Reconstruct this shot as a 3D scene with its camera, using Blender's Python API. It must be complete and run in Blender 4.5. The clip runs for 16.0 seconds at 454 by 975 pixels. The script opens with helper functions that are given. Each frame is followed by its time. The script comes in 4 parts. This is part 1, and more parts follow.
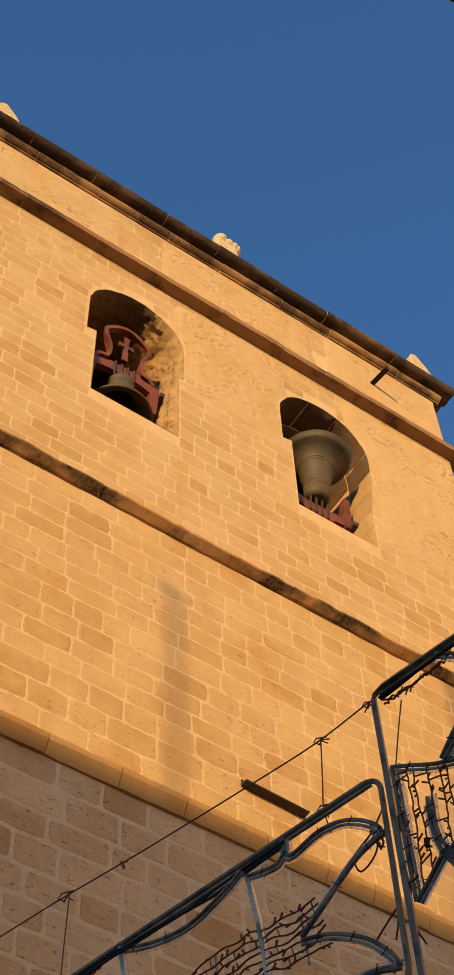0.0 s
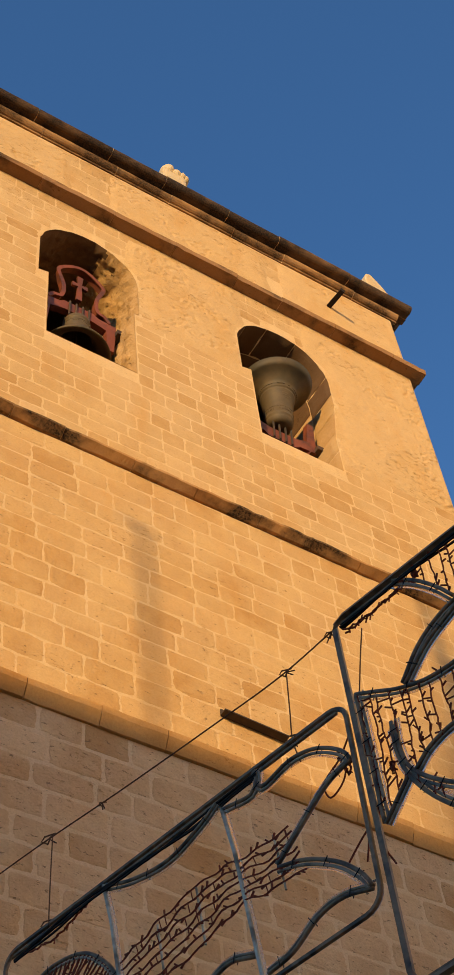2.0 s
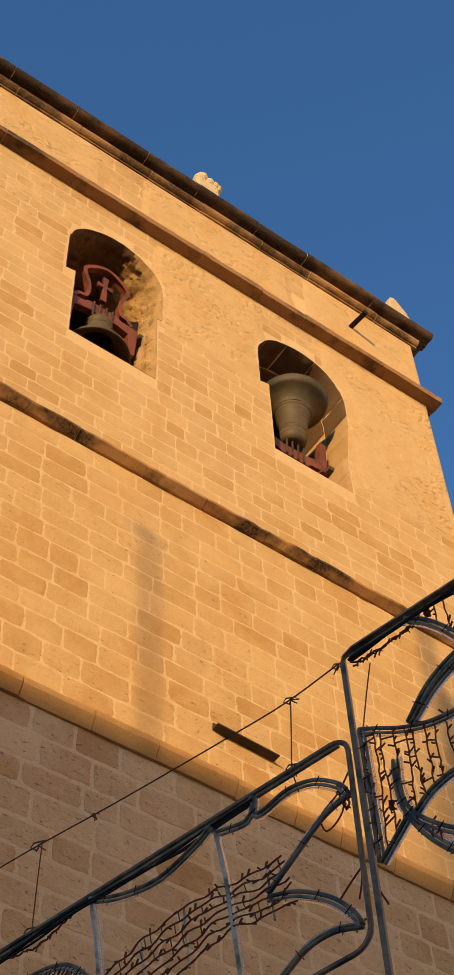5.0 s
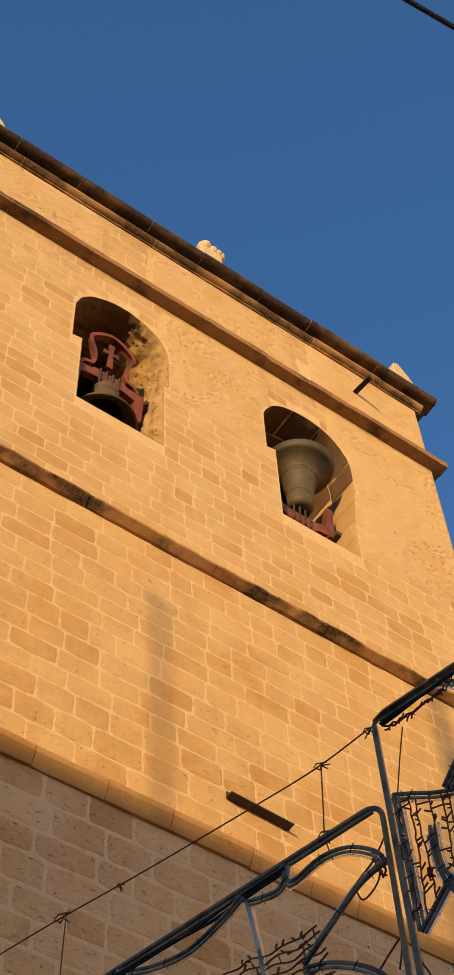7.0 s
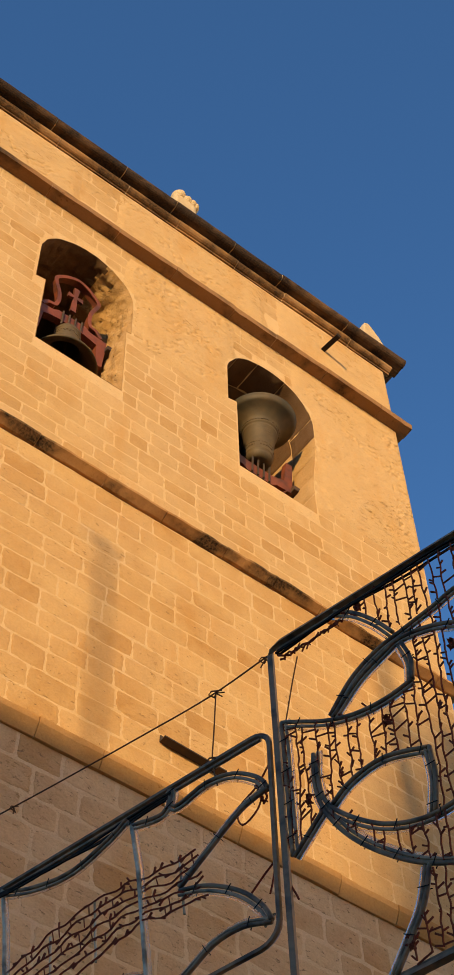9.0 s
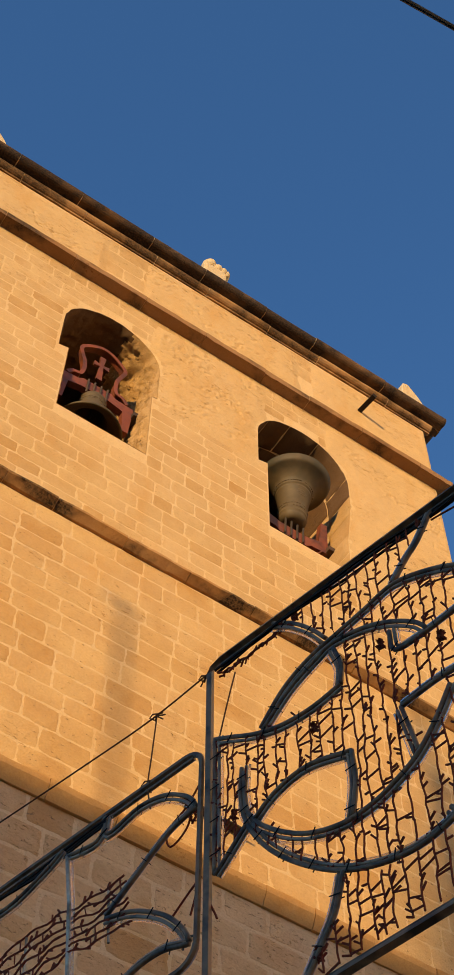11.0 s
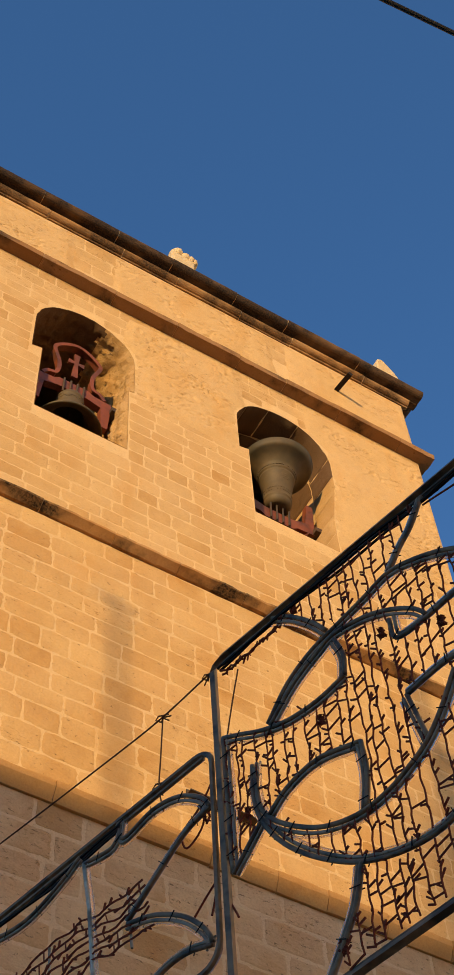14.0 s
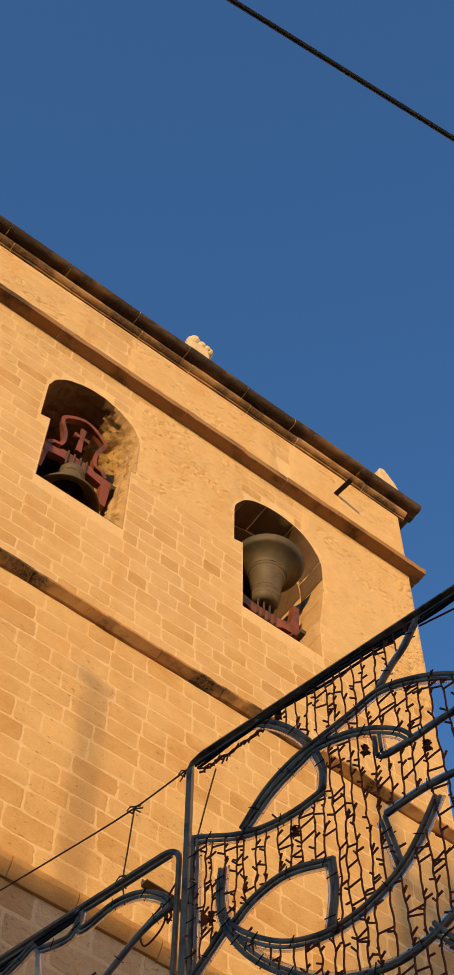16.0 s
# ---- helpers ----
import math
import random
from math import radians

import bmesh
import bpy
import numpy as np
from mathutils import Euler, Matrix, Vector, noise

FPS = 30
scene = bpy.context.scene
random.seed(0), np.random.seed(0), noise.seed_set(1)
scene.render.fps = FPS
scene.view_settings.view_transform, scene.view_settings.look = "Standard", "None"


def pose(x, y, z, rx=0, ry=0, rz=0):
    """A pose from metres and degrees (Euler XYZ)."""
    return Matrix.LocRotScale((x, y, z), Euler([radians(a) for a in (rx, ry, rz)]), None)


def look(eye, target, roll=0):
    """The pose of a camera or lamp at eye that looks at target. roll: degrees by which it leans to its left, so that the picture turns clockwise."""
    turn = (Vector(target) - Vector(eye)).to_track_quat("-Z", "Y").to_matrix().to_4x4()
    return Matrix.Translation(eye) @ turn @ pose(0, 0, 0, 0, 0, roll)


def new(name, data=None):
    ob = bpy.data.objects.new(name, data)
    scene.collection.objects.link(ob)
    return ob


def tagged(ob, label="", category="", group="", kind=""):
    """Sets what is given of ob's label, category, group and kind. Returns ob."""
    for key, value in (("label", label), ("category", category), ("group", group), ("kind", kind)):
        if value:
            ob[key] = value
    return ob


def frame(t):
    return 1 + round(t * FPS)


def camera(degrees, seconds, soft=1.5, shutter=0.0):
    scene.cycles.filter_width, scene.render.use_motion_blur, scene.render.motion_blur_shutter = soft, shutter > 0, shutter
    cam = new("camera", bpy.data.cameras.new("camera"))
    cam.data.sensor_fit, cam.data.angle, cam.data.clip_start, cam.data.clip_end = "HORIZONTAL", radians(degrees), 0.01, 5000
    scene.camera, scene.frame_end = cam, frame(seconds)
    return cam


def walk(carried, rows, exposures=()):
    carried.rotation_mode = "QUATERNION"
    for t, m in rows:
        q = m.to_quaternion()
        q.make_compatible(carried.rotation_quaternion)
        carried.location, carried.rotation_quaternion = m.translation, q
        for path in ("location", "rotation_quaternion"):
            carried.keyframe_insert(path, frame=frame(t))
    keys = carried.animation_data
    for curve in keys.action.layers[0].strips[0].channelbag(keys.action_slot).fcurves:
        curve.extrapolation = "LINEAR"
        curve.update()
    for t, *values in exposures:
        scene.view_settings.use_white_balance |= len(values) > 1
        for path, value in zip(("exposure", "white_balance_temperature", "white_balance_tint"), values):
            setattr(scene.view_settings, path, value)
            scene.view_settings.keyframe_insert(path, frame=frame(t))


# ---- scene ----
cam = camera(17.34, 16.0, soft=1.1)
PATH = [
    (0, (-10.502, -8.263, 1.627), (-9.865, -7.388, 3.309), -2.6),
    (0.5, (-10.454, -8.3, 1.638), (-9.79, -7.439, 3.317), -4.9),
    (1, (-10.423, -8.337, 1.639), (-9.752, -7.478, 3.316), -6.0),
    (1.5, (-10.441, -8.376, 1.635), (-9.764, -7.517, 3.31), -6.5),
    (2, (-10.491, -8.403, 1.586), (-9.78, -7.479, 3.21), -7.6),
    (2.5, (-10.482, -8.398, 1.582), (-9.749, -7.424, 3.168), -7.6),
    (3, (-10.506, -8.423, 1.56), (-9.761, -7.453, 3.142), -6.8),
    (3.5, (-10.555, -8.437, 1.556), (-9.81, -7.462, 3.135), -7.9),
    (4, (-10.566, -8.405, 1.601), (-9.821, -7.433, 3.182), -7.9),
    (4.5, (-10.569, -8.38, 1.645), (-9.817, -7.418, 3.229), -3.1),
    (4.7, (-10.578, -8.413, 1.639), (-9.853, -7.462, 3.241), -2.5),
    (6.8, (-10.663, -8.278, 1.679), (-9.998, -7.421, 3.36), -3.6),
    (7, (-10.676, -8.275, 1.682), (-10.01, -7.42, 3.363), -3.6),
    (7.5, (-10.594, -8.259, 1.659), (-9.915, -7.393, 3.329), -3.7),
    (8, (-10.487, -8.328, 1.6), (-9.8, -7.447, 3.259), -2.8),
    (8.5, (-10.378, -8.4, 1.609), (-9.674, -7.526, 3.265), -1.5),
    (9, (-10.246, -8.318, 1.65), (-9.541, -7.443, 3.304), -1.8),
    (9.2, (-10.166, -8.265, 1.666), (-9.461, -7.39, 3.32), -2.0),
    (11.3, (-9.395, -8.368, 1.682), (-8.843, -7.513, 3.404), 0.9),
    (11.5, (-9.376, -8.382, 1.685), (-8.821, -7.529, 3.406), 1.0),
    (12, (-9.337, -8.434, 1.725), (-8.772, -7.578, 3.443), 0.3),
    (12.5, (-9.32, -8.453, 1.709), (-8.759, -7.585, 3.422), -1.3),
    (13, (-9.374, -8.437, 1.668), (-8.812, -7.564, 3.377), -2.7),
    (13.5, (-9.448, -8.413, 1.666), (-8.879, -7.541, 3.373), -3.4),
    (14, (-9.517, -8.379, 1.703), (-8.925, -7.521, 3.409), -4.5),
    (14.5, (-9.57, -8.358, 1.693), (-8.956, -7.513, 3.399), -5.2),
    (15, (-9.592, -8.35, 1.647), (-8.972, -7.499, 3.348), -3.6),
    (15.5, (-9.572, -8.345, 1.666), (-8.953, -7.501, 3.371), -0.8),
    (16, (-9.59, -8.377, 1.716), (-9.044, -7.612, 3.481), 1.4),
]
walk(cam, [(t, look(eye, target, roll)) for t, eye, target, roll in PATH], [(0, 0.0, 8300, -1), (16, 0.0, 8300, -1)])

# ---- world, sun ----
SUN_TO = Vector((-0.74, -0.655, 0.164)).normalized()  # towards the sun
world = bpy.data.worlds.new("world")
scene.world = world
world.use_nodes = True
wn = world.node_tree.nodes
sky = wn.new("ShaderNodeTexSky")
sky.sky_type = "NISHITA"
sky.sun_disc = False
sky.sun_elevation = math.asin(SUN_TO.z)
sky.sun_rotation = math.atan2(SUN_TO.x, SUN_TO.y)
sky.altitude = 3600
sky.air_density = 1.0
sky.dust_density = 0.0
sky.ozone_density = 5.8
world.node_tree.links.new(sky.outputs[0], wn["Background"].inputs[0])
wn["Background"].inputs[1].default_value = 0.38

sun_data = bpy.data.lights.new("sun", "SUN")
sun_data.energy = 5.35
sun_data.color = (1.0, 0.745, 0.43)
sun_data.angle = radians(0.53)
sun_lamp = new("sun", sun_data)
sun_lamp.matrix_world = look(SUN_TO * 60, (0, 0, 0))

# ---- materials ----
rng = random.Random(7)


def nodes_of(name):
    m = bpy.data.materials.new(name)
    m.use_nodes = True
    nt = m.node_tree
    return m, nt, nt.nodes["Principled BSDF"]


def add(nt, kind, **values):
    n = nt.nodes.new(kind)
    for k, v in values.items():
        n.inputs[k].default_value = v
    return n


def ramp(nt, fac, stops):
    r = nt.nodes.new("ShaderNodeValToRGB")
    e = r.color_ramp.elements
    while len(e) < len(stops):
        e.new(0.5)
    for el, (p, c) in zip(e, stops):
        el.position = p
        el.color = (*c, 1) if len(c) == 3 else c
    nt.links.new(fac, r.inputs[0])
    return r.outputs[0]


def mix(nt, fac, a, b, how="MIX"):
    m = nt.nodes.new("ShaderNodeMix")
    m.data_type = "RGBA"
    m.blend_type = how
    for sock, v in ((m.inputs[0], fac), (m.inputs[6], a), (m.inputs[7], b)):
        if isinstance(v, (int, float)):
            sock.default_value = v
        elif isinstance(v, tuple):
            sock.default_value = (*v, 1)
        else:
            nt.links.new(v, sock)
    return m.outputs[2]


def noise_of(nt, where, scale, detail=4.0, rough=0.6, squash=None):
    if squash:
        mp = nt.nodes.new("ShaderNodeMapping")
        mp.inputs["Scale"].default_value = squash
        nt.links.new(where, mp.inputs[0])
        where = mp.outputs[0]
    n = add(nt, "ShaderNodeTexNoise", Scale=scale, Detail=detail, Roughness=rough)
    nt.links.new(where, n.inputs["Vector"])
    return n.outputs[0]


def stone(name, base, tint=0.0, island=False, pits=0.5, stain=0.0, soot=(0.036, 0.023, 0.015), rough_bump=0.35, edge=None, cavity=0.33, wash=0.0, patch_at=0.52):
    """Weathered sandstone: slow tone drift, grain, pits, and if wanted black lichen."""
    m, nt, b = nodes_of(name)
    pos = nt.nodes.new("ShaderNodeNewGeometry")
    where = pos.outputs["Position"]
    big = noise_of(nt, where, 0.55, 3)
    mid = noise_of(nt, where, 4.5, 5, 0.65)
    fine = noise_of(nt, where, 38, 4, 0.7)
    lo = tuple(c * 0.80 for c in base)
    hi = tuple(min(1, c * 1.14) for c in base)
    col = mix(nt, mid, lo, hi)
    col = mix(nt, ramp(nt, big, [(0.35, (0, 0, 0)), (0.7, (1, 1, 1))]), col, mix(nt, 0.45, col, (base[0] * 0.98, base[1] * 1.05, base[2] * 1.3)))
    streak = ramp(nt, noise_of(nt, where, 2.0, 5, 0.6, (1, 1, 0.3)), [(0.50, (0, 0, 0)), (0.72, (0.6, 0.6, 0.6))])
    col = mix(nt, streak, col, (base[0] * 0.93, base[1] * 0.80, base[2] * 0.62))
    if tint:
        if island:
            r = pos.outputs["Random Per Island"]
        else:
            r = nt.nodes.new("ShaderNodeObjectInfo").outputs["Random"]
        shade = ramp(nt, r, [(0.0, (0.80, 0.69, 0.54)), (0.12, (0.90, 0.83, 0.73)), (0.32, (0.97, 0.94, 0.91)), (0.7, (1, 1, 1)), (1.0, (1.08, 1.08, 1.10))])
        col = mix(nt, tint, col, shade, "MULTIPLY")
    if edge:
        at = nt.nodes.new("ShaderNodeAttribute")
        at.attribute_name = "worn"
        worn = nt.nodes.new("ShaderNodeMath")
        worn.operation = "MULTIPLY_ADD"
        nt.links.new(noise_of(nt, where, 4.5, 5, 0.65), worn.inputs[0])
        worn.inputs[1].default_value = 2.0
        nt.links.new(at.outputs["Fac"], worn.inputs[2])
        keep = ramp(nt, worn.outputs[0], [(0.95, (0, 0, 0)), (1.6, (1, 1, 1))])
        smear = ramp(nt, noise_of(nt, where, 1.3, 4, 0.6), [(0.42, (1, 1, 1)), (0.66, (1 - wash, 1 - wash, 1 - wash))])
        col = mix(nt, mix(nt, 1.0, keep, smear, "MULTIPLY"), mix(nt, mid, tuple(c * 0.9 for c in edge), tuple(c * 1.08 for c in edge)), col)
    grain = ramp(nt, fine, [(0.3, (0.88, 0.87, 0.85)), (0.6, (1.03, 1.03, 1.03))])
    col = mix(nt, 0.85, col, grain, "MULTIPLY")
    pit = ramp(nt, noise_of(nt, where, 11, 7, 0.70, (1, 1, 2.2)), [(cavity - 0.045, (1, 1, 1)), (cavity, (0, 0, 0))])
    col = mix(nt, pit, col, tuple(c * 0.45 for c in base))
    patch = ramp(nt, noise_of(nt, where, 0.8, 3, 0.6, (1, 1, 1.5)), [(patch_at, (0, 0, 0)), (patch_at + 0.12, (1, 1, 1))])
    hole = ramp(nt, noise_of(nt, where, 17, 6, 0.66, (0.6, 1, 1.9)), [(0.37, (1, 1, 1)), (0.41, (0, 0, 0))])
    pit2 = mix(nt, 1.0, patch, hole, "MULTIPLY")
    col = mix(nt, pit2, col, (base[0] * 0.66, base[1] * 0.58, base[2] * 0.48))
    if stain:
        st = ramp(nt, noise_of(nt, where, 1.1, 5, 0.62, (1, 1, 1.4)), [(0.56 - 0.24 * stain, (0, 0, 0)), (0.68 - 0.2 * stain, (1, 1, 1))])
        st2 = ramp(nt, fine, [(0.35, (0.55, 0.55, 0.55)), (0.6, (1, 1, 1))])
        col = mix(nt, mix(nt, 1.0, st, st2, "MULTIPLY"), col, soot)
    nt.links.new(col, b.inputs["Base Color"])
    b.inputs["Roughness"].default_value = 0.92
    b.inputs["Specular IOR Level"].default_value = 0.2
    h = nt.nodes.new("ShaderNodeMath")
    h.operation = "MULTIPLY_ADD"
    nt.links.new(mid, h.inputs[0])
    h.inputs[1].default_value = 1.6
    nt.links.new(fine, h.inputs[2])
    h2 = nt.nodes.new("ShaderNodeMath")
    h2.operation = "MULTIPLY_ADD"
    nt.links.new(pit, h2.inputs[0])
    h2.inputs[1].default_value = -pits
    nt.links.new(h.outputs[0], h2.inputs[2])
    h3 = nt.nodes.new("ShaderNodeMath")
    h3.operation = "MULTIPLY_ADD"
    nt.links.new(pit2, h3.inputs[0])
    h3.inputs[1].default_value = -pits * 1.5
    nt.links.new(h2.outputs[0], h3.inputs[2])
    bump = add(nt, "ShaderNodeBump", Strength=rough_bump, Distance=0.016)
    nt.links.new(h3.outputs[0], bump.inputs["Height"])
    nt.links.new(bump.outputs[0], b.inputs["Normal"])
    return m


def plain(name, base, rough=0.5, metal=0.0, vary=0.3, scale=14.0, second=None, bump_d=0.002, gloss=0.5):
    m, nt, b = nodes_of(name)
    tc = nt.nodes.new("ShaderNodeTexCoord").outputs["Object"]
    n1 = noise_of(nt, tc, scale, 5, 0.65)
    n2 = noise_of(nt, tc, scale * 0.2, 3)
    col = mix(nt, n1, tuple(c * (1 - vary) for c in base), tuple(c * (1 + vary) for c in base))
    if second:
        col = mix(nt, ramp(nt, n2, [(0.45, (0, 0, 0)), (0.62, (1, 1, 1))]), col, second)
    nt.links.new(col, b.inputs["Base Color"])
    r = nt.nodes.new("ShaderNodeMapRange")
    r.inputs["To Min"].default_value = max(0.05, rough - 0.12)
    r.inputs["To Max"].default_value = min(1, rough + 0.15)
    nt.links.new(n1, r.inputs[0])
    nt.links.new(r.outputs[0], b.inputs["Roughness"])
    b.inputs["Metallic"].default_value = metal
    b.inputs["Specular IOR Level"].default_value = gloss
    bump = add(nt, "ShaderNodeBump", Strength=0.3, Distance=bump_d)
    nt.links.new(n1, bump.inputs["Height"])
    nt.links.new(bump.outputs[0], b.inputs["Normal"])
    return m


STONE = (0.525, 0.297, 0.126)
MORTAR = (0.63, 0.395, 0.198)
PALE = (0.518, 0.306, 0.137)
FACES = {
    "middle": ("sandstone_block", STONE, dict(tint=0.8, pits=1.2, edge=(0.605, 0.373, 0.175), wash=0.65, cavity=0.385, rough_bump=0.5, patch_at=0.54)),
    "upper": ("pale_sandstone_block", PALE, dict(tint=0.9, pits=1.2, edge=MORTAR, wash=0.4, cavity=0.375, rough_bump=0.42, patch_at=0.56)),
    # low stones painted brighter to make up for weak fill light in the shade
    "low": ("fill_bright_sandstone_block", (0.63, 0.355, 0.172), dict(tint=1.0, pits=1.4, edge=(0.75, 0.48, 0.27), wash=0.5, cavity=0.402, rough_bump=0.6, patch_at=0.52)),
    "top": ("eroded_sandstone_block", PALE, dict(tint=0.8, pits=2.0, edge=MORTAR, wash=0.6, cavity=0.37, rough_bump=0.6, patch_at=0.43)),
}
M_FACE = {k: stone(nm, c, **kw) for k, (nm, c, kw) in FACES.items()}
M_FACE_FAR = {k: stone(nm + "_joined", c, island=True, **kw) for k, (nm, c, kw) in FACES.items()}
M_MORTAR = stone("lime_mortar", MORTAR, pits=1.2, rough_bump=0.5, cavity=0.37, patch_at=0.50)
M_MORTAR_PALE = stone("pale_lime_mortar", (0.725, 0.45, 0.243), pits=1.0, rough_bump=0.5, cavity=0.37)
# darker arch stone, its colour deepened further for the shade under the arches
M_SHADED_VOUSSOIR = stone("shade_dark_arch_stone", (0.135, 0.070, 0.034), tint=1.0, pits=1.0, rough_bump=0.6, cavity=0.35)
M_REVEAL = stone("rough_reveal_stone", (0.50, 0.285, 0.125), pits=1.6, rough_bump=0.9, cavity=0.375, patch_at=0.50)
M_REVEAL_PALE = stone("pale_reveal_stone", (0.48, 0.275, 0.12), tint=1.0, pits=1.0, rough_bump=0.6, cavity=0.35, patch_at=0.6)
# chamber stone painted dark to stand for the deep shade behind the openings
M_CHAMBER = stone("shade_dark_chamber_stone", (0.16, 0.11, 0.07), pits=0.6)
M_STRING = stone("string_course_stone", (0.43, 0.212, 0.085), tint=0.35, pits=0.6, stain=0.42, soot=(0.022, 0.015, 0.010))
# base browner than the wall to carry the shade of the course's underside
M_SHADE_BROWN = stone("shade_brown_string_stone", (0.29, 0.142, 0.062), tint=0.4, pits=0.6, stain=0.2)
M_BAND = stone("band_stone", (0.50, 0.25, 0.09), tint=0.55, pits=0.6)
M_BED = stone("bed_mould_stone", (0.36, 0.19, 0.085), tint=0.9, pits=0.5, stain=0.62, soot=(0.04, 0.022, 0.013))
M_PLASTER = stone("worn_lime_plaster", (0.575, 0.345, 0.158), pits=1.4, rough_bump=0.6, cavity=0.36, patch_at=0.5)
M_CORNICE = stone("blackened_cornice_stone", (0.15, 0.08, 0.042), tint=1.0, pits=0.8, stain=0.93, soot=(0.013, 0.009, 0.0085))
M_FINIAL = stone("pale_finial_stone", (0.58, 0.41, 0.24), pits=0.6, rough_bump=0.8)
M_BRONZE = plain("weathered_bronze", (0.098, 0.064, 0.034), 0.64, 0.1, 0.55, 7, (0.05, 0.04, 0.025), gloss=0.3)
M_RED = plain("red_oxide_iron", (0.19, 0.042, 0.018), 0.6, 0.0, 0.4, 18, (0.09, 0.024, 0.014))
M_DARKIRON = plain("dark_rusted_iron", (0.045, 0.028, 0.02), 0.7, 0.2, 0.4, 20, (0.09, 0.045, 0.025))
M_STEEL = plain("galvanised_steel", (0.24, 0.128, 0.068), 0.42, 0.0, 0.4, 30, (0.07, 0.04, 0.025), gloss=0.22)
M_ROPE = plain("clear_rope_light", (0.95, 0.84, 0.74), 0.2, 0.0, 0.06, 40)
M_ROPE.node_tree.nodes["Principled BSDF"].inputs["Transmission Weight"].default_value = 0.85
M_ROPE.node_tree.nodes["Principled BSDF"].inputs["IOR"].default_value = 1.12
M_SMOKE = plain("grey_rope_light", (0.30, 0.185, 0.115), 0.3, 0.0, 0.35, 40, (0.13, 0.08, 0.05), gloss=0.3)
M_CABLE = plain("dull_black_cable", (0.022, 0.015, 0.012), 0.8, 0.0, 0.3, 40, gloss=0.12)
M_WIRE = plain("dark_red_light_wire", (0.17, 0.036, 0.019), 0.85, 0.0, 0.4, 60, gloss=0.1)
M_PALESTEEL = plain("pale_dull_steel", (0.50, 0.40, 0.30), 0.5, 0.0, 0.4, 30, (0.16, 0.12, 0.08), gloss=0.3)
M_BLACK = plain("black_cable", (0.012, 0.012, 0.014), 0.55, 0.0, 0.1, 5, bump_d=0.0003)
M_CORD = plain("brown_cord", (0.13, 0.06, 0.03), 0.8, 0.0, 0.4, 80, gloss=0.1)
# kept very pale so the added unseen block throws back warm fill
M_RENDER = stone("pale_render", (0.86, 0.68, 0.46), pits=0.2, rough_bump=0.2)
M_PAVE = stone("street_paving", (0.16, 0.12, 0.085), pits=0.3, rough_bump=0.2)
M_TILE = plain("terracotta", (0.20, 0.09, 0.05), 0.8, 0.0, 0.3, 6)


# ---- mesh helpers ----
def ob_of(name, bm, material, parent=None, label="", smooth=False):
    me = bpy.data.meshes.new(name)
    if smooth:
        for f in bm.faces:
            f.smooth = True
    bm.to_mesh(me)
    bm.free()
    me.materials.append(material)
    ob = new(name, me)
    if parent is not None:
        ob.parent = parent
    if label:
        tagged(ob, label)
    return ob


def part(name, bm, material, parent, label="", smooth=False):
    return ob_of(name, bm, material, parent, label, smooth)


def box(bm, x0, x1, y0, y1, z0, z1, bevel=0.0):
    r = bmesh.ops.create_cube(bm, size=1)
    bmesh.ops.scale(bm, verts=r["verts"], vec=(x1 - x0, y1 - y0, z1 - z0))
    bmesh.ops.translate(bm, verts=r["verts"], vec=((x0 + x1) / 2, (y0 + y1) / 2, (z0 + z1) / 2))
    if bevel:
        es = list({e for v in r["verts"] for e in v.link_edges})
        bmesh.ops.bevel(bm, geom=es, offset=bevel, segments=2, affect="EDGES", profile=0.6)
    return bm


def prism(bm, poly, axis_y0, axis_y1):
    """Extrudes a polygon in x, z between two values of y."""
    a = [bm.verts.new((x, axis_y0, z)) for x, z in poly]
    b = [bm.verts.new((x, axis_y1, z)) for x, z in poly]
    n = len(poly)
    for i in range(n):
        bm.faces.new((a[i], a[(i + 1) % n], b[(i + 1) % n], b[i]))
    fa = bm.faces.new(a)
    fb = bm.faces.new(list(reversed(b)))
    fa.normal_update()
    fb.normal_update()
    bmesh.ops.triangulate(bm, faces=[fa, fb], ngon_method="EAR_CLIP")
    bmesh.ops.recalc_face_normals(bm, faces=bm.faces)
    return bm


def sweep(bm, pts, r, sides=6, square=False, closed=False):
    """A tube of radius r through the points."""
    pts = [Vector(p) for p in pts]
    n = len(pts)
    rings = []
    up = Vector((0.31, 0.17, 0.93))
    for i, p in enumerate(pts):
        if closed:
            d = pts[(i + 1) % n] - pts[i - 1]
        else:
            d = pts[min(i + 1, n - 1)] - pts[max(i - 1, 0)]
        d.normalize()
        s = d.cross(up)
        if s.length < 1e-4:
            s = d.cross(Vector((1, 0, 0)))
        s.normalize()
        w = d.cross(s)
        k = 4 if square else sides
        ring = []
        for j in range(k):
            a = 2 * math.pi * (j + (0.5 if square else 0)) / k
            ring.append(bm.verts.new(p + (s * math.cos(a) + w * math.sin(a)) * r * (1.3 if square else 1)))
        rings.append(ring)
    m = len(rings)
    for i in range(m if closed else m - 1):
        a, b = rings[i], rings[(i + 1) % m]
        k = len(a)
        for j in range(k):
            bm.faces.new((a[j], a[(j + 1) % k], b[(j + 1) % k], b[j]))
    if not closed:
        bm.faces.new(list(reversed(rings[0])))
        bm.faces.new(rings[-1])
    return bm


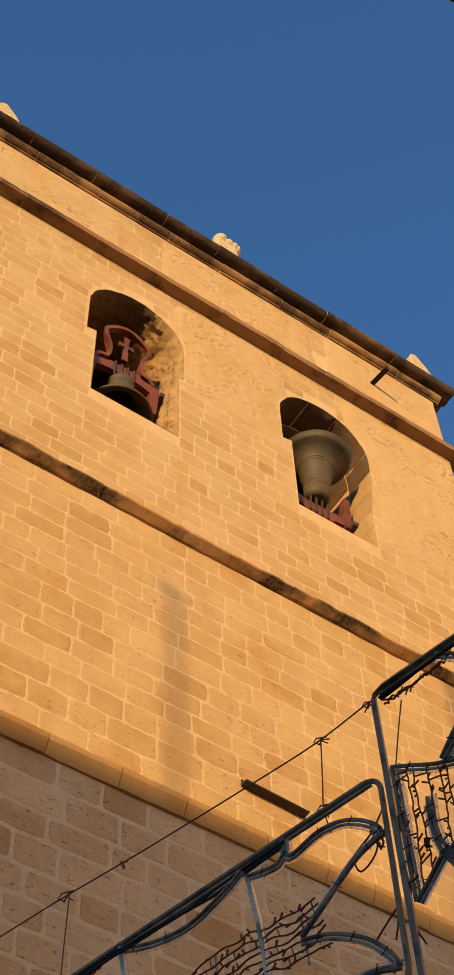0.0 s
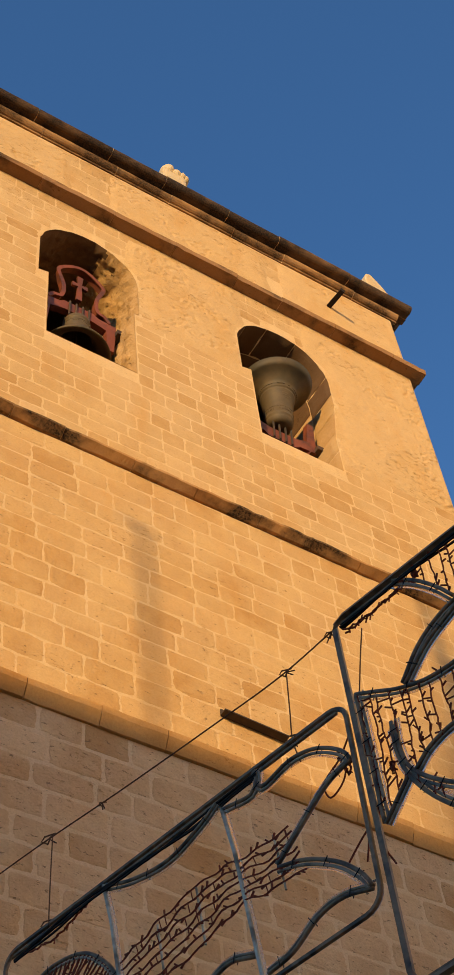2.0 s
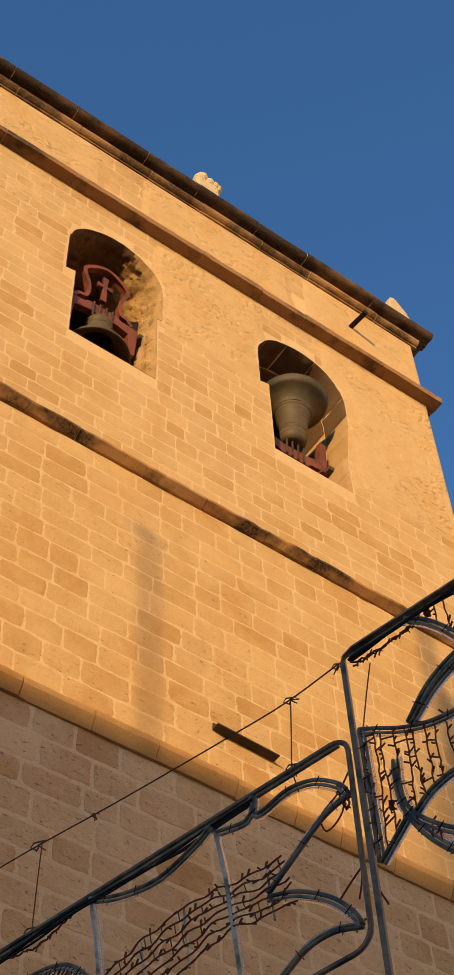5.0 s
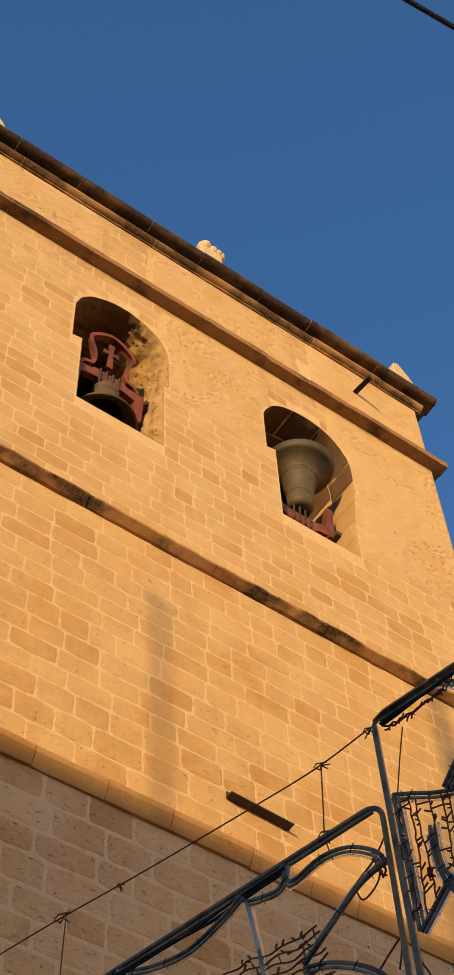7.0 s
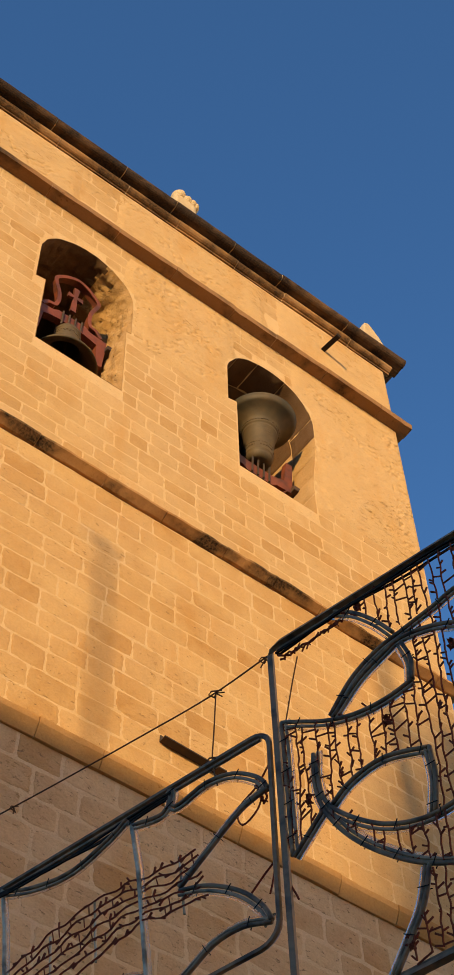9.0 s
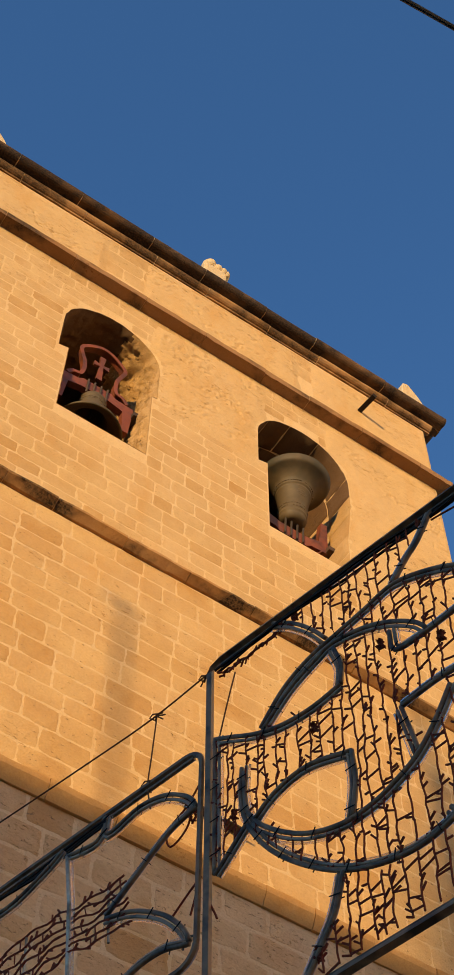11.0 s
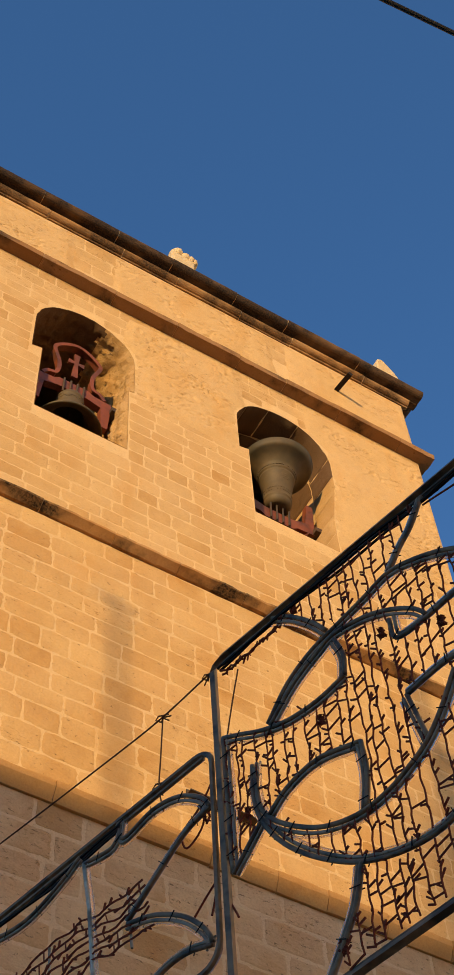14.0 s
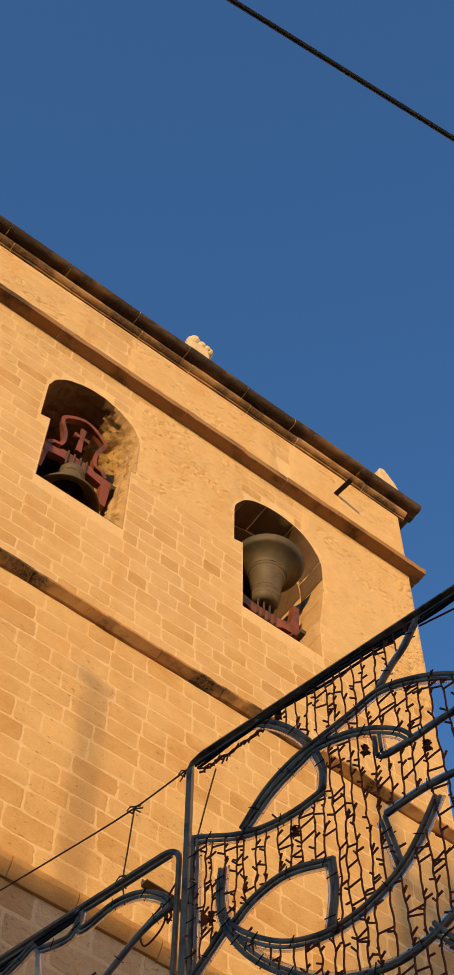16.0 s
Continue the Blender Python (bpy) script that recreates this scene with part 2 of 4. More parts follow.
def spline(pts, step=0.03):
    """A smooth curve through a few points in the plane."""
    p = [Vector(q) for q in pts]
    p = [p[0] * 2 - p[1]] + p + [p[-1] * 2 - p[-2]]
    out = []
    for i in range(1, len(p) - 2):
        k = max(2, int((p[i + 1] - p[i]).length / step))
        for j in range(k):
            t = j / k
            a, b, c, d = p[i - 1], p[i], p[i + 1], p[i + 2]
            out.append(0.5 * ((2 * b) + (c - a) * t + (2 * a - 5 * b + 4 * c - d) * t * t + (3 * b - a - 3 * c + d) * t ** 3))
    out.append(p[-2])
    return out


def lathe(bm, profile, sides=40):
    """Turns (radius, z) about the z axis."""
    rings = []
    for r, z in profile:
        rings.append([bm.verts.new((r * math.cos(2 * math.pi * j / sides), r * math.sin(2 * math.pi * j / sides), z)) for j in range(sides)])
    for a, b in zip(rings, rings[1:]):
        for j in range(sides):
            bm.faces.new((a[j], a[(j + 1) % sides], b[(j + 1) % sides], b[j]))
    return bm


# ---- ground and the place round the tower ----
bm = bmesh.new()
box(bm, -300, 300, -300, 300, -0.5, 0)
tagged(ob_of("ground", bm, M_PAVE), "worn brown stone paving of the street", "ground", kind="structure")

X_L, X_R = -8.75, 0.0
Z_TOP = 24.3
WALL_T = 1.25

# bell openings: centre, arch radius, spring, jambs, sill, notch heights (left, right)
OPENINGS = [
    dict(cx=-5.915, r=0.775, spring=20.51, xl=-6.54, xr=-5.22, sill=18.09, nl=19.66, nr=19.68),
    dict(cx=-2.665, r=0.805, spring=20.50, xl=-3.315, xr=-1.985, sill=18.10, nl=19.71, nr=18.9),
]


def opening_loop(o, seed):
    r = random.Random(seed)
    pts = [(o["xl"], o["sill"]), (o["xr"], o["sill"]), (o["xr"], o["nr"]), (o["cx"] + o["r"], o["nr"] + 0.03 if o["nr"] > 19.5 else 19.9)]
    for i in range(0, 25):
        a = math.pi * i / 24
        k = o["r"] * (1 + (r.uniform(-0.012, 0.012) if 0 < i < 24 else 0))
        pts.append((o["cx"] + k * math.cos(a), o["spring"] + k * math.sin(a)))
    pts += [(o["cx"] - o["r"], o["nl"] - 0.02), (o["xl"], o["nl"] + 0.02)]
    return pts


def wall_with_holes(outer, holes, y0, y1):
    from mathutils.geometry import tessellate_polygon
    loops = [outer] + holes
    flat = [p for l in loops for p in l]
    tris = tessellate_polygon([[Vector((x, z, 0)) for x, z in l] for l in loops])
    bm = bmesh.new()
    a = [bm.verts.new((x, y0, z)) for x, z in flat]
    b = [bm.verts.new((x, y1, z)) for x, z in flat]
    for i, j, k in tris:
        bm.faces.new((a[i], a[j], a[k]))
        bm.faces.new((b[k], b[j], b[i]))
    n0 = 0
    for l in loops:
        n = len(l)
        for i in range(n):
            p, q = n0 + i, n0 + (i + 1) % n
            bm.faces.new((a[p], a[q], b[q], b[p]))
        n0 += n
    bmesh.ops.recalc_face_normals(bm, faces=bm.faces)
    return bm


holes = [opening_loop(o, i + 3) for i, o in enumerate(OPENINGS)]
bm = wall_with_holes([(X_L, 0), (X_R, 0), (X_R, Z_TOP), (X_L, Z_TOP)], holes, 0.0, WALL_T)
# reveals take the rough stone
me = bpy.data.meshes.new("wall_south")
bm.normal_update()
for f in bm.faces:
    c = f.calc_center_median()
    if 0.05 < c.y < WALL_T - 0.05 and X_L + 0.1 < c.x < -4 and 17 < c.z < 22:
        f.material_index = 1
bm.to_mesh(me)
bm.free()
me.materials.append(M_MORTAR)
me.materials.append(M_REVEAL)
wall_south = tagged(new("wall_south", me), "golden sandstone bell tower wall with two arched openings", "wall", kind="structure")

# rough masonry lining of each opening, standing a little proud of the wall's core
def lining(o, seed, rough, material):
    loop = opening_loop(o, seed)
    pts = []
    for i in range(len(loop)):
        a, c = Vector(loop[i]), Vector(loop[(i + 1) % len(loop)])
        k = max(1, int((c - a).length / 0.035))
        pts += [a.lerp(c, q / k) for q in range(k)]
    n, deep = len(pts), 30
    bm = bmesh.new()
    rings = []
    for d in range(deep + 1):
        y = -0.004 + (WALL_T + 0.004) * d / deep
        ring = []
        for i, p in enumerate(pts):
            t = (pts[(i + 1) % n] - pts[i - 1]).normalized()
            inw = Vector((-t.y, t.x))
            q = Vector((p.x, y, p.y))
            f = abs(noise.noise(q * 3.1)) * 0.6 + abs(noise.noise(q * 8.3)) * 0.35 + 0.4 * noise.noise(q * 17)
            amp = rough * (1 if p.y > o["sill"] + 0.05 else 0.15) * min(1, d / 3)
            g = 0.006 + amp * max(0, f)
            ring.append(bm.verts.new((p.x + inw.x * g, y, p.y + inw.y * g)))
        rings.append(ring)
    for a, c in zip(rings, rings[1:]):
        for i in range(n):
            bm.faces.new((a[i], a[(i + 1) % n], c[(i + 1) % n], c[i]))
    bmesh.ops.recalc_face_normals(bm, faces=bm.faces)
    bmesh.ops.reverse_faces(bm, faces=bm.faces)
    # shade under the arch put into colour: upper and left stones darker than the jamb
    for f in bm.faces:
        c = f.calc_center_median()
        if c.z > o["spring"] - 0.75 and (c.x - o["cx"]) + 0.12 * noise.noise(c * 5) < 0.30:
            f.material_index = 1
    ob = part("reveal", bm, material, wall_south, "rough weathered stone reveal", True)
    ob.data.materials.append(M_SHADED_VOUSSOIR)
    return ob


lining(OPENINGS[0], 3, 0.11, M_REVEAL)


def reveal_stones(o, seed, material):
    """Dressed stones lining an opening, in two rows through the wall's depth."""
    r = random.Random(seed)
    loop = opening_loop(o, seed)
    pts = []
    for i in range(len(loop)):
        a, c = Vector(loop[i]), Vector(loop[(i + 1) % len(loop)])
        k = max(1, int((c - a).length / 0.04))
        pts += [a.lerp(c, q / k) for q in range(k)]
    n = len(pts)
    for y0, y1 in ((-0.004, 0.52), (0.52, WALL_T)):
        i = r.randrange(4)
        start = i
        while i < n + start:
            k = min(r.randint(9, 15), n + start - i)
            deep, lift = 8, r.uniform(0.010, 0.024)
            bm = bmesh.new()
            rings = []
            for d in range(deep + 1):
                y = y0 + 0.007 + (y1 - y0 - 0.014) * d / deep
                ring = []
                for j in range(k + 1):
                    f = 0.12 if j == 0 else (k - 0.12 if j == k else j)
                    lo = pts[(i + int(f)) % n]
                    p = lo.lerp(pts[(i + int(f) + 1) % n], f - int(f))
                    t = (pts[(i + j + 1) % n] - pts[(i + j - 1) % n]).normalized()
                    edge = min(j, k - j, d, deep - d)
                    g = (lift if edge else 0.002) + 0.010 * noise.noise(Vector((p.x, y, p.y)) * 6)
                    if p.y < o["sill"] + 0.05:
                        g *= 0.4
                    ring.append(bm.verts.new((p.x - t.y * g, y, p.y + t.x * g)))
                rings.append(ring)
            for a, c in zip(rings, rings[1:]):
                for j in range(k):
                    bm.faces.new((a[j], c[j], c[j + 1], a[j + 1]))
            # arch stones are darker than the jamb's, with the underside's shade painted in
            mid = pts[(i + k // 2) % n]
            part("reveal_stone", bm, M_SHADED_VOUSSOIR if mid.y > o["spring"] - 0.35 else material, wall_south, "", True)
            i += k


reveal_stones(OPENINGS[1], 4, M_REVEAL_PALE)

D = 8.75
for nm, lim in (("wall_east", (X_R - WALL_T, X_R, WALL_T, D)), ("wall_west", (X_L, X_L + WALL_T, WALL_T, D)), ("wall_north", (X_L, X_R, D, D + 0.6))):
    bm = bmesh.new()
    box(bm, *lim, 0, Z_TOP)
    tagged(ob_of(nm, bm, M_MORTAR), "golden sandstone bell tower side wall", "wall", kind="structure")
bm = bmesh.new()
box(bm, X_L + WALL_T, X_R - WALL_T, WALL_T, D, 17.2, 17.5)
tagged(ob_of("floor", bm, M_CHAMBER), "stone floor of the bell chamber, darkened as if in deep shade", "floor", kind="structure")
bm = bmesh.new()
box(bm, X_L, X_R, 0, D + 0.6, Z_TOP, Z_TOP + 0.1)
tagged(ob_of("roof", bm, M_MORTAR), "flat stone roof of the bell tower", "roof", kind="structure")
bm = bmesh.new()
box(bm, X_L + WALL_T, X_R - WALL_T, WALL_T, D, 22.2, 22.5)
tagged(ob_of("ceiling", bm, M_CHAMBER), "stone ceiling of the bell chamber, darkened as if in deep shade", "ceiling", kind="structure")


# ---- eroded render on the south wall ----
def eroded_sheet(x0, x1, z0, z1, much, label, seed):
    """A thin skin of worn render, eaten into hollows where much(x, z) is high."""
    step = 0.021
    nx, nz = int((x1 - x0) / step), int((z1 - z0) / step)
    bm = bmesh.new()
    grid = {}
    loops = [[Vector(p) for p in h] for h in holes]
    for i in range(nx + 1):
        for j in range(nz + 1):
            x, z = x0 + (x1 - x0) * i / nx, z0 + (z1 - z0) * j / nz
            d = min((x - x0) * 1.3, (x1 - x) * (8 if x1 > -0.01 else 1.3), (z - z0) * 1.3, (z1 - z) * 1.3)
            p = Vector((x, z))
            skip = False
            for l in loops:
                if abs(l[0].x + 0.65 - x) < 1.2 and 17.6 < z < 21.8:
                    if point_inside(l, p):
                        skip = True
                    near = min((p - q.lerp(l[(k + 1) % len(l)], f)).length for k, q in enumerate(l) for f in (0, 0.33, 0.66))
                    d = min(d, near * 0.8)
            if skip:
                continue
            q = Vector((x * 1.0 + seed, 0, z * 1.7))
            wild = 0.10 * noise.noise(q * 2.1)
            m = max(0, min(1, much(x, z) + 1.5 * noise.noise(q * 1.6)))
            eat = max(0, 0.8 * noise.noise(q * 8) + 0.8 * noise.noise(q * 17) + 0.4 * noise.noise(q * 33) - 0.16)
            t = 0.022 + 0.006 * noise.noise(q * 3) + 0.003 * noise.noise(q * 11) - (0.05 + m) * 0.10 * eat
            fade = max(0, min(1, (d + wild) / 0.22))
            grid[i, j] = bm.verts.new((x, -max(0.0035 * fade, t * fade) - 0.0005 + 0.004 * (1 - fade), z))
    for i in range(nx):
        for j in range(nz):
            c = [(i, j), (i + 1, j), (i + 1, j + 1), (i, j + 1)]
            if all(k in grid for k in c):
                bm.faces.new([grid[k] for k in c])
    return part("render_patch", bm, M_PLASTER, wall_south, label, True)


def point_inside(loop, p):
    c = False
    for i, a in enumerate(loop):
        b = loop[i - 1]
        if (a.y > p.y) != (b.y > p.y) and p.x < (b.x - a.x) * (p.y - a.y) / (b.y - a.y) + a.x:
            c = not c
    return c


eroded_sheet(-2.25, -0.004, 18.25, 22.04, lambda x, z: 0.45 if x > -0.36 else -0.22, "pale lime render, pitted along the tower's corner", 2)
eroded_sheet(-5.35, -3.3, 19.5, 22.04, lambda x, z: 0.3 + 0.2 * (z - 20.6), "deeply pitted weathered stone face", 5)
eroded_sheet(-5.6, -2.6, 22.42, 24.0, lambda x, z: 0.1, "pitted weathered render", 8)
eroded_sheet(-8.7, -6.2, 22.42, 24.0, lambda x, z: -0.05, "pitted weathered render", 11)
eroded_sheet(-2.4, -0.004, 22.42, 24.0, lambda x, z: -0.15, "worn lime render", 14)


# ---- mouldings round the tower ----
def moulding_piece(profile, x0, x1, wear=0.0, seed=0):
    """A stone of a moulding along x. profile: (out, z) from the wall outwards and back; wear rounds and chips it."""
    bm = bmesh.new()
    k = max(1, int((x1 - x0) / 0.045)) if wear else 1
    n = len(profile)
    rings = []
    for i in range(k + 1):
        x = x0 + (x1 - x0) * i / k
        ring = []
        for o, z in profile:
            if wear and o > 0.01:
                q = Vector((x * 2.3 + seed, o * 9, z * 5))
                chip = max(0, noise.noise(Vector((x * 7 + seed, o * 14, z * 9))) - 0.25) * 1.6
                o -= wear * (0.5 * noise.noise(q) + chip + 0.2)
                z += wear * 0.7 * noise.noise(q * 1.7 + Vector((7, 3, 1)))
            ring.append(bm.verts.new((x, -o, z)))
        rings.append(ring)
    for p, q in zip(rings, rings[1:]):
        for i in range(n):
            bm.faces.new((p[i], p[(i + 1) % n], q[(i + 1) % n], q[i]))
    bm.faces.new(rings[0])
    bm.faces.new(list(reversed(rings[-1])))
    bmesh.ops.recalc_face_normals(bm, faces=bm.faces)
    return bm


def moulding(name, profile, material, label, stone_len, seed, wear=0.012, joint=0.0025, bed=0.012):
    r = random.Random(seed)
    out = max(o for o, z in profile)
    thing = tagged(new(name), label, "moulding", kind="structure")
    core = [((o - bed if o > 0.02 else -0.03), z + (bed if k < len(profile) - 2 else -bed)) for k, (o, z) in enumerate(profile)]
    x = X_L - out
    while x < X_R + out - 0.01:
        x1 = x + stone_len * r.uniform(0.75, 1.25)
        if x1 > X_R + out - 0.45:
            x1 = X_R + out
        dz, do = r.uniform(-0.004, 0.004), r.uniform(-0.003, 0.012)
        prof = [(max(0, o + (do if o > 0 else 0)) - (0.03 if o == 0 else 0), z + dz) for o, z in profile]
        part("moulding_stone", moulding_piece(prof, x + joint, x1 - joint, wear, seed), material, thing)
        if x1 < X_R + out - 0.01:
            part("mortar_joint", moulding_piece(core, x1 - joint - 0.004, x1 + joint + 0.004), M_MORTAR, thing)
        x = x1
    # return along the east side
    prof = [((-0.03 if o == 0 else o), z) for o, z in profile]
    bm = moulding_piece(prof, 0.0, D + 0.6)
    bmesh.ops.rotate(bm, verts=bm.verts, matrix=Matrix.Rotation(radians(90), 3, "Z"))
    bmesh.ops.translate(bm, verts=bm.verts, vec=(X_R, 0.004, 0))
    part("moulding_return", bm, material, thing)
    bm = moulding_piece(prof, 0.0, D + 0.6)
    bmesh.ops.scale(bm, verts=bm.verts, vec=(1, -1, 1))
    bmesh.ops.rotate(bm, verts=bm.verts, matrix=Matrix.Rotation(radians(90), 3, "Z"))
    bmesh.ops.recalc_face_normals(bm, faces=bm.faces)
    bmesh.ops.translate(bm, verts=bm.verts, vec=(X_L, 0.004, 0))
    part("moulding_return", bm, material, thing)
    return thing


LOW = 11.36
MID = 15.75
UP = 22.10
COR = 24.05
moulding("trim_low", [(0, LOW), (0.035, LOW), (0.10, LOW + 0.13), (0.105, LOW + 0.20), (0, LOW + 0.30)], M_BAND, "plain chamfered sandstone band at the foot of the sunlit wall", 0.72, 2, 0.010, 0.004)
moulding("trim_middle", [(0, MID), (0.04, MID), (0.145, MID + 0.06), (0.15, MID + 0.09), (0.09, MID + 0.16), (0, MID + 0.24)], M_STRING, "sandstone string course stained black along its top", 0.85, 5, 0.022, 0.004)
moulding("trim_upper", [(0, UP), (0.04, UP), (0.19, UP + 0.015), (0.20, UP + 0.13), (0.10, UP + 0.21), (0, UP + 0.28)], M_SHADE_BROWN, "sandstone string course above the bell openings, browned for its shaded underside", 1.0, 9, 0.014, 0.005)
moulding("trim_bed", [(0, COR), (0.022, COR), (0.028, COR + 0.03), (0.055, COR + 0.035), (0.085, COR + 0.05), (0.112, COR + 0.075), (0.125, COR + 0.105), (0.122, COR + 0.132), (0.105, COR + 0.15), (0, COR + 0.151)], M_BED, "moulded bed course under the cornice, stained in patches", 1.15, 21, 0.005, 0.009, 0.005)
roll = [(0.215 + 0.095 * math.sin(a), COR + 0.265 - 0.105 * math.cos(a)) for a in [radians(q) for q in range(-15, 126, 20)]]
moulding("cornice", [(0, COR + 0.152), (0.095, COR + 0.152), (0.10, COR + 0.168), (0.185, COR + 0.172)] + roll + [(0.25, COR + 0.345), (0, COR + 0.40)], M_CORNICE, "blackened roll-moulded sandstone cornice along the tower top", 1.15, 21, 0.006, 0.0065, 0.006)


# ---- light panels hung across the street ----
PA, PB = -8.471, -0.2417  # the panels' upright plane: x = PA + PB * y


def on_panel(u, z, off=0.0):
    n = Vector((1, -PB, 0)).normalized()
    return Vector((PA - PB * u, -u, z)) + n * off


def offset_line(line, gap):
    out, n = [], len(line)
    for i, p in enumerate(line):
        d = (line[min(i + 1, n - 1)] - line[max(i - 1, 0)]).normalized()
        out.append(p + Vector((d.y, -d.x, 0)) * gap)
    return out


def motif(pts, host, steel):
    """A bent steel bar with a grey and a clear rope light strapped along it by small ties."""
    line = spline([(u, z, 0) for u, z in pts])
    bm = bmesh.new()
    sweep(bm, [on_panel(p.x, p.y) for p in line], 0.0105, 6)
    bar_ob = part("motif_bar", bm, steel, host, smooth=True)
    for gap, rad, mat, off in ((0.0205, 0.0085, M_SMOKE, 0.004), (0.0365, 0.0050, M_ROPE, 0.007)):
        bm = bmesh.new()
        sweep(bm, [on_panel(p.x, p.y, off) for p in offset_line(line, gap)], rad, 6)
        part("rope_light", bm, mat, bar_ob, smooth=True)
    near, far = offset_line(line, -0.014), offset_line(line, 0.033)
    bm = bmesh.new()
    for i in range(3, len(line) - 1, 6):
        for off in (-0.011, 0.013):
            sweep(bm, [on_panel(near[i].x, near[i].y, off), on_panel(far[i].x, far[i].y, off)], 0.0024, 4)
    if bm.faces:
        tagged(part("cable_tie", bm, M_CABLE, bar_ob), kind="stuff")
    else:
        bm.free()
    return line


def cable_bundle(host, u0, u1, z, seed):
    """Black cables slung under a rail, tied to it here and there."""
    r = random.Random(seed)
    for q in range(3):
        ph, amp = r.uniform(0, 6), r.uniform(0.004, 0.009)
        line, u = [], u0
        while u < u1:
            line.append(on_panel(u, z - 0.012 * q - amp * (1 + math.sin(u * (7 + 3 * q) + ph)), 0.012 * math.sin(u * 5 + ph)))
            u += 0.04
        bm = bmesh.new()
        sweep(bm, line, 0.0065, 5)
        part("cable", bm, M_CABLE, host, "black cable")


def inside(poly, u, z):
    c = False
    n = len(poly)
    for i in range(n):
        (x1, y1), (x2, y2) = poly[i][:2], poly[i - 1][:2]
        if (y1 > z) != (y2 > z) and u < (x2 - x1) * (z - y1) / (y2 - y1) + x1:
            c = not c
    return c


def light_wires(polys, holes_in, seed, pitch=0.048, lean=0.0, name="bulb_wiring"):
    """Hanging strings of small unlit bulbs inside outlines, tied across here and there."""
    r = random.Random(seed)
    bm = bmesh.new()
    us = [q[0] for p in polys for q in p]
    zs = [q[1] for p in polys for q in p]
    u = min(us) + 0.01

    def ok(a, b):
        return any(inside(p, a, b) for p in polys) and not any(inside(p, a, b) for p in holes_in)

    prev = {}
    while u < max(us):
        run, z = [], max(zs) + 0.02
        ph, du = r.uniform(0, 6), u
        cur = {}
        while z > min(zs) - 0.02:
            uu = u + 0.007 * math.sin(z * 7 + ph) + 0.006 * noise.noise(Vector((u * 9, z * 22, seed))) + lean * (max(zs) - z)
            if ok(uu, z):
                run.append((uu, z))
                cur[round(z / 0.02)] = uu
            else:
                if len(run) > 2:
                    sweep(bm, [on_panel(a, b, 0.004 * math.sin(b * 40)) for a, b in run], 0.0039, 4)
                run = []
            z -= 0.02
        if len(run) > 2:
            sweep(bm, [on_panel(a, b) for a, b in run], 0.0039, 4)
        for k, uu in cur.items():
            q = r.random()
            if q < 0.10 and k in prev:  # a tie across to the next string
                sweep(bm, [on_panel(prev[k], k * 0.02 + r.uniform(-0.03, 0.03)), on_panel(uu, k * 0.02)], 0.0042, 4)
            elif q < 0.38:  # a bulb
                a = r.choice((-1, 1)) * r.uniform(0.4, 1.2)
                l = r.uniform(0.017, 0.036)
                sweep(bm, [on_panel(uu, k * 0.02), on_panel(uu + l * math.sin(a), k * 0.02 + l * math.cos(a), r.uniform(-0.012, 0.012))], 0.0047, 4)
        prev = cur
        u += pitch * r.uniform(0.75, 1.3)
    return bm


# right-hand panel: a flower of leaves and a crescent
RAIL_Z, FOOT_Z, POST_U, END_U = 6.94, 4.87, 4.9, 6.95
panel = tagged(new("light_panel"), "unlit street light panel with leaf and crescent motif", "street decoration", group="light panels")
outer = [(POST_U + 0.02, RAIL_Z - 0.06), (POST_U + 0.03, RAIL_Z - 0.02), (POST_U + 0.08, RAIL_Z), (END_U - 0.05, RAIL_Z), (END_U, RAIL_Z - 0.05), (END_U, FOOT_Z + 0.05), (END_U - 0.05, FOOT_Z), (POST_U + 0.12, FOOT_Z), (POST_U + 0.06, FOOT_Z + 0.03), (POST_U + 0.04, FOOT_Z + 0.08)]
bm = bmesh.new()
sweep(bm, [on_panel(u, z) for u, z in outer], 0.0135, 4, square=True, closed=True)
part("outer_frame", bm, M_STEEL, panel, "grey galvanised square tube frame")
for za, zb in ((RAIL_Z - 0.025, RAIL_Z - 0.025), (FOOT_Z + 0.030, FOOT_Z + 0.030)):
    bm = bmesh.new()
    sweep(bm, [on_panel(POST_U + 0.05 if za > 6 else POST_U + 0.1, za, 0.01), on_panel(END_U - 0.02, zb, 0.01)], 0.009, 6)
    part("inner_rail", bm, M_STEEL, panel)
cable_bundle(panel, POST_U + 0.05, END_U - 0.03, RAIL_Z - 0.034, 3)

LEAF_TOP = [(5.20, 6.29), (5.32, 6.43), (5.46, 6.51), (5.60, 6.54), (5.75, 6.57), (5.90, 6.60), (6.08, 6.52), (6.24, 6.39), (6.34, 6.26)]
LEAF_LOW = [(6.34, 6.26), (6.22, 6.20), (6.11, 6.19), (5.98, 6.18), (5.86, 6.20), (5.845, 6.33)]
BROW = [(5.28, 6.92), (5.38, 6.83), (5.48, 6.69), (5.55, 6.56)]
LID = [(5.21, 6.27), (5.35, 6.40), (5.50, 6.475), (5.58, 6.50), (5.73, 6.46), (5.86, 6.38), (5.97, 6.27), (6.01, 6.19)]
CHEEK = [(5.58, 6.47), (5.61, 6.34), (5.60, 6.22)]
